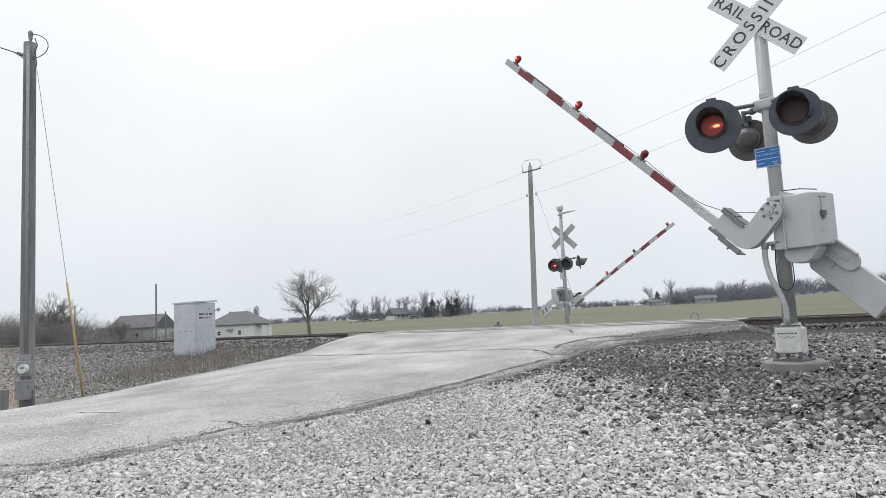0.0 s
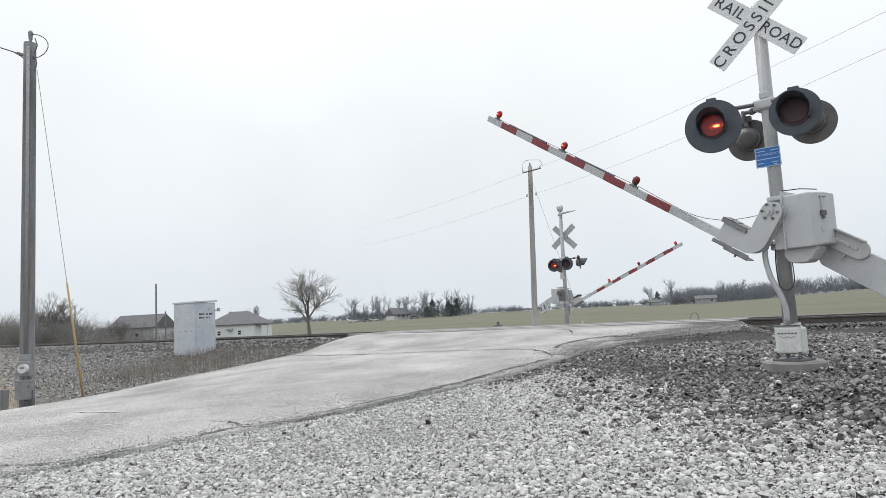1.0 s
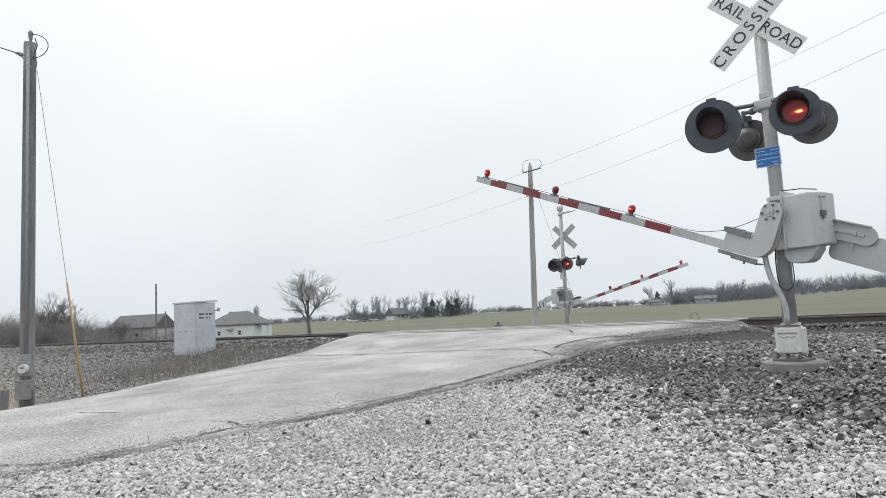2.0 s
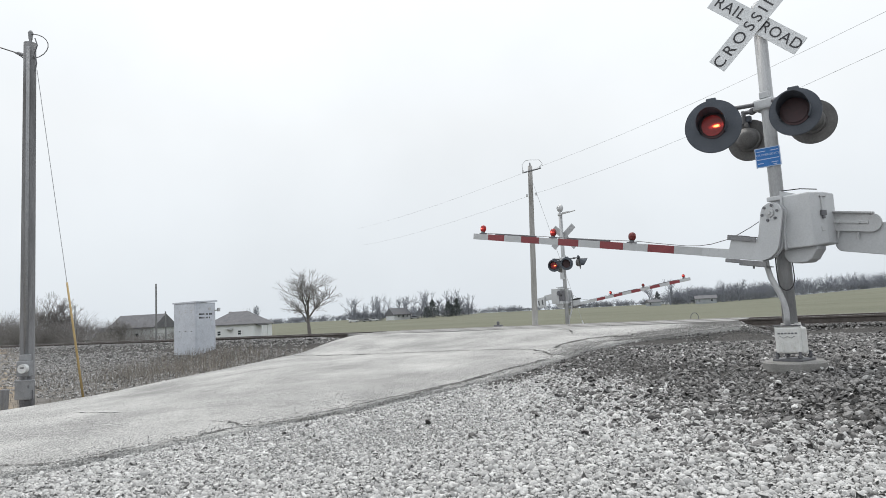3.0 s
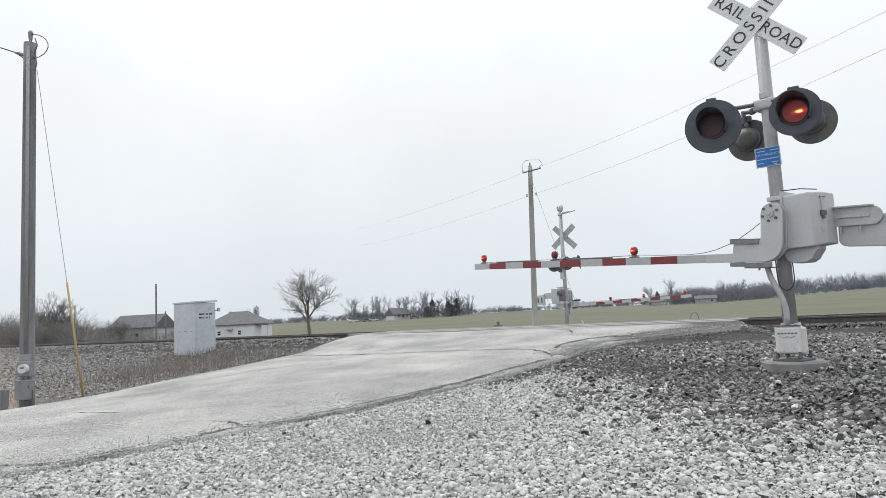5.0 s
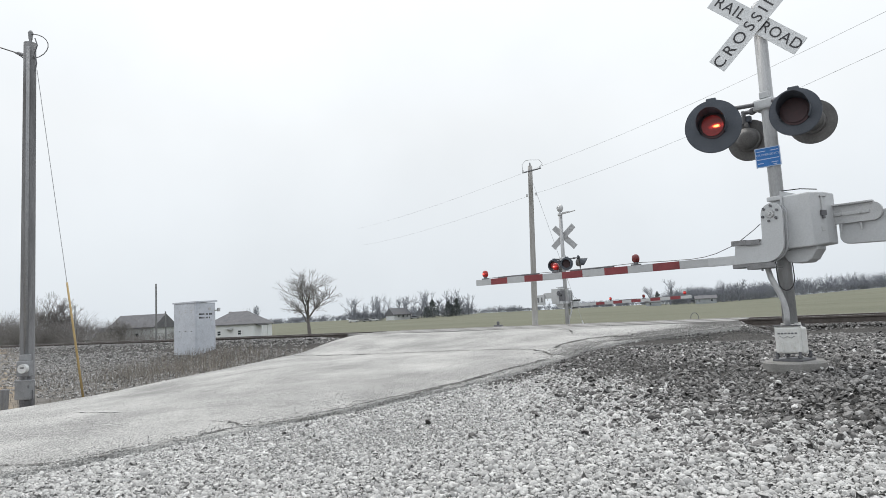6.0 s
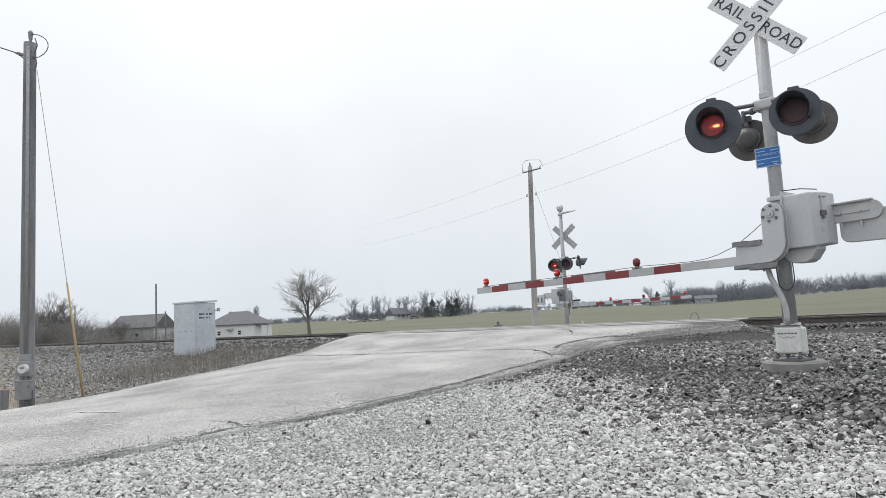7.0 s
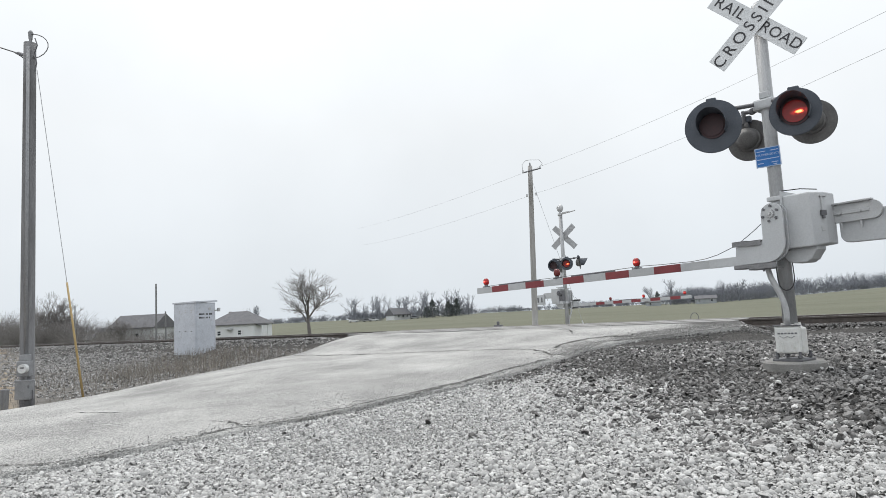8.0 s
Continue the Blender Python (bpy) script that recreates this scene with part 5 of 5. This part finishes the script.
# ---------------------------------------------------------------- trees
def bare_branches(seed, height, levels, spread, trunk=0.25, r0=0.045, kids=(3, 4), up=0.5, twist=0.12, pieces=3):
    """Tapered limbs as tubes: two lists of segments (start, end, r start, r end), thick and thin."""
    r = random.Random(seed)
    thick, thin = [], []

    def grow(p, d, length, rad, lv):
        n = pieces
        for i in range(n):
            tw = twist * (0.35 if lv == 0 else 1)
            d2 = (d + Vector((r.gauss(0, tw), r.gauss(0, tw), r.gauss(0, tw) + 0.10 * up))).normalized()
            q = p + d2 * (length / n)
            ra, rb = rad * (1 - 0.35 * i / n), rad * (1 - 0.35 * (i + 1) / n)
            (thick if lv < 3 else thin).append((p, q, ra, rb))
            p, d = q, d2
            if lv < levels and i < n - 1 and (lv > 0 or i > 0) and r.random() < 0.8:
                fork(p, d, length * r.uniform(0.4, 0.65), rad * 0.45, lv, 1.25)
        if lv < levels:
            for _ in range(r.randint(*kids)):
                fork(p, d, length * r.uniform(0.62, 0.9), rad * r.uniform(0.52, 0.68), lv, 1.0)

    def fork(p, d, length, rad, lv, wide):
        a = r.uniform(0, 6.283)
        e = d.orthogonal().normalized()
        e = e * math.cos(a) + d.cross(e) * math.sin(a)
        t = spread * wide * r.uniform(0.5, 1.15)
        grow(p, (d * math.cos(t) + e * math.sin(t) + Vector((0, 0, 0.18 * up))).normalized(), length, rad, lv + 1)

    grow(Vector((0, 0, -0.1)), Vector((0, 0, 1)), height * trunk, height * r0, 0)
    top = max(s[1].z for s in thick + thin)
    k = height / top
    fix = lambda L: [(a * k, b * k, c, d) for a, b, c, d in L]
    return fix(thick), fix(thin)


def tubes_mesh(name, segs, sides, mat, least=0.0):
    a = np.array([s[0][:] for s in segs])
    b = np.array([s[1][:] for s in segs])
    ra = np.maximum(np.array([s[2] for s in segs]), least)
    rb = np.maximum(np.array([s[3] for s in segs]), least * 0.8)
    d = b - a
    d /= np.linalg.norm(d, axis=1, keepdims=True) + 1e-9
    ref = np.where(np.abs(d[:, 2:3]) > 0.9, (1.0, 0, 0), (0, 0, 1.0))
    e1 = np.cross(d, ref)
    e1 /= np.linalg.norm(e1, axis=1, keepdims=True) + 1e-9
    e2 = np.cross(d, e1)
    rings = []
    for p, rr in ((a, ra), (b, rb)):
        for k in range(sides):
            t = 6.28318 * k / sides
            rings.append(p + (e1 * math.cos(t) + e2 * math.sin(t)) * rr[:, None])
    v = np.stack(rings, 1)
    o = (np.arange(len(segs)) * 2 * sides)[:, None]
    f = np.concatenate([o + (k, (k + 1) % sides, sides + (k + 1) % sides, sides + k) for k in range(sides)])
    return quick_mesh(name, v.reshape(-1, 3), f, [mat], True)


def bare_tree(label, seed, height, levels, spread, where, trunk=0.25, least=0.012, twig=None, kids=(3, 4), r0=0.04, group="", up=0.5, width=0.0):
    tree = new("bare_tree")
    tagged(tree, label, "tree", group)
    thick, thin = bare_branches(seed, height, levels, spread, trunk, r0, kids, up)
    if width:
        ends = sorted(math.hypot(b.x, b.y) for _, b, _, _ in thin)
        m = Matrix.Diagonal([width / 2 / ends[int(0.97 * len(ends))]] * 2 + [1.0])
        thick, thin = ([(m @ a, m @ b, c, d) for a, b, c, d in group_] for group_ in (thick, thin))
    t = new("trunk", tubes_mesh("trunk", thick, 8, M_BARK if twig is None else twig, least))
    t.parent = tree
    c = new("crown", tubes_mesh("crown", thin, 3, twig or M_TWIG, least))
    c.parent = tree
    tree.location = where
    return tree


def conifer(label, seed, height, width, where):
    tree = new("evergreen_tree")
    tagged(tree, label, "tree")
    bm = bmesh.new()
    rod(bm, (0, 0, -0.3), (0, 0, height * 0.9), height * 0.02, 0.02, 7)
    part("trunk", bm, M_BARK, tree)
    r = np.random.RandomState(seed)
    n = 1600
    t = r.uniform(0, 1, n) ** 0.8
    z = height * (0.06 + 0.94 * t)
    rad = width * (1 - t) ** 0.8 * np.sqrt(r.uniform(0.1, 1, n)) * (1 + 0.25 * np.sin(t * 23 + seed))
    a = r.uniform(0, 6.283, n)
    c = np.stack([rad * np.cos(a), rad * np.sin(a), z], -1)
    v = c[:, None, :] + r.normal(0, height * 0.022, (n, 3, 3)) * (1.2, 1.2, 1.0)
    me = quick_mesh("crown", v.reshape(-1, 3), np.arange(3 * n).reshape(-1, 3), [M_EVERGREEN])
    c = new("crown", me)
    c.parent = tree
    tree.location = where
    return tree


def woodland(name, label, spots, seed, mat, least, levels=3, kids=(4, 4), r0=0.011):
    """Many bare far trees, joined."""
    kinds = [bare_branches(seed + k, 1.0, levels, 0.6, 0.10, r0, kids, 0.4, 0.15, 2) for k in range(5)]
    r = random.Random(seed)
    segs = []
    for x, y, z, h in spots:
        thick, thin = r.choice(kinds)
        turn = Matrix.Rotation(r.uniform(0, 6.28), 3, "Z")
        wide = r.uniform(0.8, 1.25)
        o = Vector((x, y, z - 0.22 * h))
        h *= 1.25
        m = Matrix.Diagonal((h * wide, h * wide, h)) @ turn
        for a, b, c, d in thick + thin:
            segs.append((m @ a + o, m @ b + o, c * h, d * h))
    me = tubes_mesh(name, segs, 3, mat, least)
    return tagged(new(name, me), label, "woodland", kind="stuff")


wire_hoop()
bare_tree("large bare deciduous tree standing in the winter field", 25, 8.9, 6, 0.55, (-18.42, 90, 0.0), 0.2, 0.007, None, (2, 3), 0.030, "", 0.25, 8.0)
bare_tree("broad bare willow tree behind the railway", 24, 9.2, 5, 0.55, (-57.9, 100, -1.1), 0.12, 0.014, M_WILLOW, (4, 4), 0.014, "", 0.3, 9.0)
bare_tree("small twisted bare tree beside the old house", 8, 4.6, 5, 0.9, (-45.0, 92, -0.9), 0.2, 0.02, None, (2, 3), 0.04)
bare_tree("thin bare tree behind the white house", 9, 6.2, 5, 0.5, (-44.3, 150, -0.6), 0.3, 0.012, M_HAZETWIG, (2, 3), 0.012, "", 0.5, 2.6)
bare_tree("slender bare tree behind the porch", 10, 6.8, 5, 0.5, (-43.6, 155, -0.6), 0.3, 0.012, M_HAZETWIG, (2, 3), 0.012, "", 0.5, 2.4)
R_ = random.Random(77)
# shrubs at the left, dense and low
woodland("bare_shrubs", "dense bare shrubs and brush beyond the railway",
         [(x, y, gz(x, y) - 0.3, R_.uniform(3.2, 5.4) * (1.3 if x < -59 else 1.0)) for x, y in [(R_.uniform(-76, -50), R_.uniform(92, 112)) for _ in range(110)]] +
         [(x, y, gz(x, y) - 0.3, R_.uniform(1.6, 3.2)) for x, y in [(R_.uniform(-51, -40), R_.uniform(84, 112)) for _ in range(26)]], 61, M_WILLOW, 0.012, 3, (4, 5), 0.009)
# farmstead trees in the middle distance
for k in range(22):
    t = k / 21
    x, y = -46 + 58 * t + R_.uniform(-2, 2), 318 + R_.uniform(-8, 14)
    bare_tree("tall bare tree round the distant farmhouse", 100 + k % 7, R_.uniform(9.5, 15) * (0.85 if k > 18 else 1), 4, R_.uniform(0.5, 0.75), (x, y, gz(x, y) - 1.2), 0.16, 0.03, M_HAZETWIG, (2, 3), 0.022, "farmstead trees")
woodland("farmstead_brush", "low grey brush round the distant farmhouse", [(x, y, gz(x, y) - 0.3, R_.uniform(3.5, 7.5)) for x, y in [(R_.uniform(-48, 12), R_.uniform(320, 340)) for _ in range(75)]], 62, M_HAZETWIG, 0.03)
for x, h, w in ((-6.3, 8.5, 4.4), (1.2, 7.5, 3.4), (5.0, 8.5, 3.2), (2.8, 6.0, 2.8), (-9.0, 6.0, 3.4)):
    conifer("dark evergreen tree in the distant farmstead", int(h * 10 + w * 7), h, w, (x, 312, gz(x, 312) - 0.2))
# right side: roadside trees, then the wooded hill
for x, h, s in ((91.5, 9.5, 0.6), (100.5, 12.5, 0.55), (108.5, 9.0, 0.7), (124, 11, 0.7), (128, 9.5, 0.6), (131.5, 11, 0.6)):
    bare_tree("bare roadside tree in the far field", int(x), h, 4, s, (x, 300, gz(x, 300) - 0.6), 0.14, 0.03, M_HAZETWIG, (3, 3), 0.025, "far roadside trees")
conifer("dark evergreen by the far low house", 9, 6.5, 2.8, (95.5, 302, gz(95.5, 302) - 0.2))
woodland("right_brush", "grey brushwood behind the far low house", [(x, y, gz(x, y) - 0.3, R_.uniform(5, 8)) for x, y in [(R_.uniform(108, 160), R_.uniform(316, 336)) for _ in range(90)]], 63, M_HAZETWIG, 0.035)
woodland("hill_woods", "leafless grey woodland along the hill", [(x, y, gz(x, y) - 0.4, R_.choice((11, 12, 9, 6, 5)) * R_.uniform(0.9, 1.1)) for x, y in [(R_.uniform(150, 330), R_.uniform(425, 465)) for _ in range(230)]] + [(x, y, gz(x, y) - 0.6, R_.uniform(3.5, 7)) for x, y in [(R_.uniform(150, 330), R_.uniform(415, 430)) for _ in range(70)]], 64, M_HAZETWIG, 0.045)
woodland("distant_woods", "hazy line of woods at the horizon", [(x, y, gz(x, y) - 0.5, R_.choice((4, 5, 6, 8, 10)) * R_.uniform(0.85, 1.1)) for x, y in [(R_.uniform(-480, 330), R_.uniform(860, 960)) for _ in range(640)]], 65, M_HAZETWIG, 0.12, 2, (5, 6))


# ---------------------------------------------------------------- houses
def house(label, where, turn, w, d, wall_h, roof_h, hip, wall_mat, windows, over=0.4, ridge_frac=0.35, gable_window=False):
    """Walls, a hipped or gabled roof with thickness and overhang, and windows: (face, offset, sill height, width, height)."""
    h = new("house")
    tagged(h, label, "house")
    h.matrix_basis = pose(*where, 0, 0, turn)
    bm = bmesh.new()
    box(bm, -w / 2, w / 2, -d / 2, d / 2, -0.5, wall_h)
    if not hip:
        for sx in (-1, 1):
            x = sx * w / 2
            vs = [bm.verts.new((x - 0.1 * sx * k, y, z)) for k in (0, 1) for y, z in ((-d / 2, wall_h), (d / 2, wall_h), (0, wall_h + roof_h))]
            bm.faces.new(vs[:3])
            bm.faces.new(vs[3:][::-1])
            for i in range(3):
                j = (i + 1) % 3
                bm.faces.new((vs[i], vs[j], vs[3 + j], vs[3 + i]))
        bmesh.ops.recalc_face_normals(bm, faces=bm.faces)
    part("house_wall", bm, wall_mat, h)
    bm = bmesh.new()
    rx = w / 2 * ridge_frac if hip else w / 2 + over
    base = [(-w / 2 - over, -d / 2 - over), (w / 2 + over, -d / 2 - over), (w / 2 + over, d / 2 + over), (-w / 2 - over, d / 2 + over)]
    drop = roof_h * over / (d / 2)
    lo = [bm.verts.new((x, y, wall_h - drop)) for x, y in base]
    hi = [bm.verts.new((x, y, wall_h - drop + 0.16)) for x, y in base]
    ra, rb = bm.verts.new((-rx, 0, wall_h + roof_h + 0.14)), bm.verts.new((rx, 0, wall_h + roof_h + 0.14))
    bm.faces.new(lo[::-1])
    for i in range(4):
        k = (i + 1) % 4
        bm.faces.new((lo[i], lo[k], hi[k], hi[i]))
    bm.faces.new((hi[0], hi[1], rb, ra))
    bm.faces.new((hi[2], hi[3], ra, rb))
    bm.faces.new((hi[1], hi[2], rb))
    bm.faces.new((hi[3], hi[0], ra))
    part("house_roof", bm, M_ROOF, h, "grey shingled roof")
    for face, off, sill, ww, wh in windows:
        if face == "front":
            m = pose(off, -d / 2, sill)
        elif face == "right":
            m = pose(w / 2, off, sill, 0, 0, 90)
        else:
            m = pose(-w / 2, off, sill, 0, 0, -90)
        bm = bmesh.new()
        for x0, x1, z0, z1 in ((-ww / 2 - 0.08, -ww / 2, -0.08, wh + 0.08), (ww / 2, ww / 2 + 0.08, -0.08, wh + 0.08), (-ww / 2, ww / 2, wh, wh + 0.08), (-ww / 2, ww / 2, -0.08, 0), (-ww / 2, ww / 2, wh / 2 - 0.03, wh / 2 + 0.03)):
            box(bm, x0, x1, -0.06, 0.02, z0, z1)
        win = part("window", bm, M_SIDING, h)
        win.matrix_basis = m
        bm = bmesh.new()
        box(bm, -ww / 2, ww / 2, -0.03, -0.01, 0, wh)
        part("pane", bm, M_WINDOW, win)
    return h


white_house = house("small white house with grey hipped roof", (-40.4, 131, -1.1), -8, 9.6, 8.5, 3.1, 2.3, True, M_SIDING,
                    [("front", -2.2, 1.1, 0.62, 0.75), ("front", 1.9, 1.1, 0.62, 0.75), ("left", 0, 1.1, 0.62, 0.75)])
# awnings over its windows, porch and chimney
for off in (-2.2, 1.9):
    bm = bmesh.new()
    slab(bm, [(-0.55, 2.25), (0.55, 2.25), (0.6, 2.0), (-0.6, 2.0)], -4.85, -4.27)
    part("awning", bm, M_SIDING, white_house)
bm = bmesh.new()
box(bm, -2.6, -2.1, 0.6, 1.1, 3.6, 5.6, 0.03)
part("chimney", bm, M_CONCRETE, white_house)
bm = bmesh.new()
box(bm, 4.8, 6.3, -3.6, -1.0, 2.65, 2.85, 0.03)
part("porch_roof", bm, M_ROOF, white_house)
for y in (-3.5, -1.1):
    bm = bmesh.new()
    box(bm, 6.1, 6.22, y - 0.06, y + 0.06, -0.5, 2.65)
    part("porch_post", bm, M_SIDING, white_house)
old_house = house("old weathered house with dark roof and pale gable", (-50.3, 111, -1.0), -14, 8.2, 5.5, 3.2, 1.9, False, M_TIN,
                  [("front", 1.0, 1.0, 0.8, 1.2), ("right", 0.0, 3.3, 0.7, 0.7)], 0.35)
farm = house("white farmhouse with grey roof among distant trees", (-22.5, 312, 1.2), 40, 9.0, 6.5, 2.1, 3.0, False, M_SIDING,
             [("front", -2.0, 0.9, 0.9, 1.3), ("front", 0.6, 0.9, 0.9, 1.3), ("front", 2.8, 0.9, 0.9, 1.3), ("left", 0.0, 3.2, 0.8, 1.0)], 0.4)
bm = bmesh.new()
slab(bm, [(-4.6, 2.0), (4.6, 2.0), (4.4, 2.35), (-4.4, 2.35)], -5.2, -3.3)
part("porch_roof", bm, M_ROOF, farm)
for x in (-4.2, -1.4, 1.4, 4.2):
    bm = bmesh.new()
    box(bm, x - 0.08, x + 0.08, -5.1, -4.94, -0.5, 2.0)
    part("porch_post", bm, M_SIDING, farm)
low = house("long low grey house in the far field", (109, 281, 1.5), -18, 8.0, 6.0, 2.0, 1.2, False, M_GREYSIDING,
            [("front", -2.6, 0.8, 0.9, 0.9), ("front", 2.2, 0.8, 0.9, 0.9)], 0.4)
shed = house("small white shed beside the brush", (-52.6, 98, -0.9), 10, 2.0, 2.2, 1.5, 0.7, False, M_SIDING, [("front", 0.0, 0.6, 0.4, 0.5)], 0.15)
carport = house("low farm shed at the far roadside", (87.5, 283, 1.2), 5, 5, 4, 1.9, 0.9, False, M_GREYSIDING, [("front", -2.0, 0.6, 0.9, 0.9)], 0.3)


def parked_car(label, where, turn, mat):
    car = new("car")
    tagged(car, label, "car", "parked cars")
    car.matrix_basis = pose(*where, 0, 0, turn)
    bm = bmesh.new()
    slab(bm, [(-2.2, 0.35), (2.2, 0.35), (2.25, 0.75), (1.3, 0.92), (0.7, 1.42), (-1.2, 1.45), (-1.9, 0.95), (-2.25, 0.85)], -0.85, 0.85, 0, 0.05)
    part("car_body", bm, mat, car)
    bm = bmesh.new()
    slab(bm, [(1.05, 0.95), (0.62, 1.36), (-1.1, 1.38), (-1.65, 0.98)], -0.87, 0.87)
    part("car_windows", bm, M_WINDOW, car)
    for x in (-1.4, 1.4):
        for y in (-0.75, 0.75):
            bm = bmesh.new()
            rod(bm, (x, y - 0.1, 0.32), (x, y + 0.1, 0.32), 0.32, 0.32, 14)
            part("wheel", bm, M_TYRE, car)


for x, y, a, mm, lab in ((-42.5, 306, 15, M_CARBODY, "white car parked near the distant farmhouse"), (-36.0, 305, -10, M_PLASTIC, "grey car parked near the distant farmhouse"), (-33.5, 309, 5, M_CARBODY, "white car parked near the distant farmhouse"), (-14.5, 308, 0, M_PLASTIC, "grey car beside the distant farmhouse")):
    parked_car(lab, (x, y, gz(x, y)), a, mm)

# ---------------------------------------------------------------- what moves
FLIP = [0.10, 0.90, 1.68, 2.42, 3.10, 3.88, 4.68, 5.42, 6.12, 6.90, 7.68]


def lamp_rows(where, lit_first, axis_start=0.0):
    """Turn a lamp half round at every flip; lit_first: whether it shows its glowing face at the start."""
    x, y, z = where
    turn = 0.0 if lit_first else 180.0
    rows = [(0.0, pose(x, y, z, 0, 0, turn))]
    for t in FLIP:
        f0 = round(t * FPS)
        for k in range(4):
            tt = (f0 - 1 + k) / FPS
            rows.append((tt, pose(x, y, z, 0, 0, turn + 60.0 * k)))
        turn += 180.0
    rows.append((8.0, pose(x, y, z, 0, 0, turn)))
    return rows


def motions():
    near_angles = [(0.0, 43.1), (0.5, 38.1), (1.0, 32.2), (1.5, 26.3), (2.0, 20.6), (2.5, 14.7), (2.8, 11.3), (3.0, 9.5), (3.5, 8.45), (4.0, 6.65), (4.5, 5.1),
                   (5.0, 3.6), (5.5, 2.0), (6.0, 0.45), (6.3, -0.7), (6.5, -1.1), (8.0, -1.1)]
    far_angles = [(0.0, 28.4), (0.5, 24.3), (1.0, 20.1), (1.5, 15.8), (2.0, 12.4), (2.5, 9.4), (3.0, 7.0), (3.5, 4.7), (4.0, 3.1), (4.5, 1.6), (5.0, 0.9), (5.5, 0.6), (8.0, 0.6)]
    for arm, rows in ((near_arm, near_angles), (far_arm, far_angles)):
        # the bearing's slack lets the raised arm ride a little higher
        walk(arm, [(t, pose(PIVOT[0], PIVOT[1], PIVOT[2] + 0.0007 * a, 0, a * 0.9965 + 0.2, 0)) for t, a in rows])
    for lamps, first in ((near_lamps, "left"), (far_lamps, "right")):
        for side, obs in lamps.items():
            for ob in obs:
                # the pair on one side of the mast flashes together as the driver sees it
                walk(ob, lamp_rows((0, -0.028, 0), side == first))
    for lights in (near_gate_lights, far_gate_lights):
        for k, ob in enumerate(lights[1:]):
            walk(ob, lamp_rows(tuple(ob.location), k == 0))


motions()
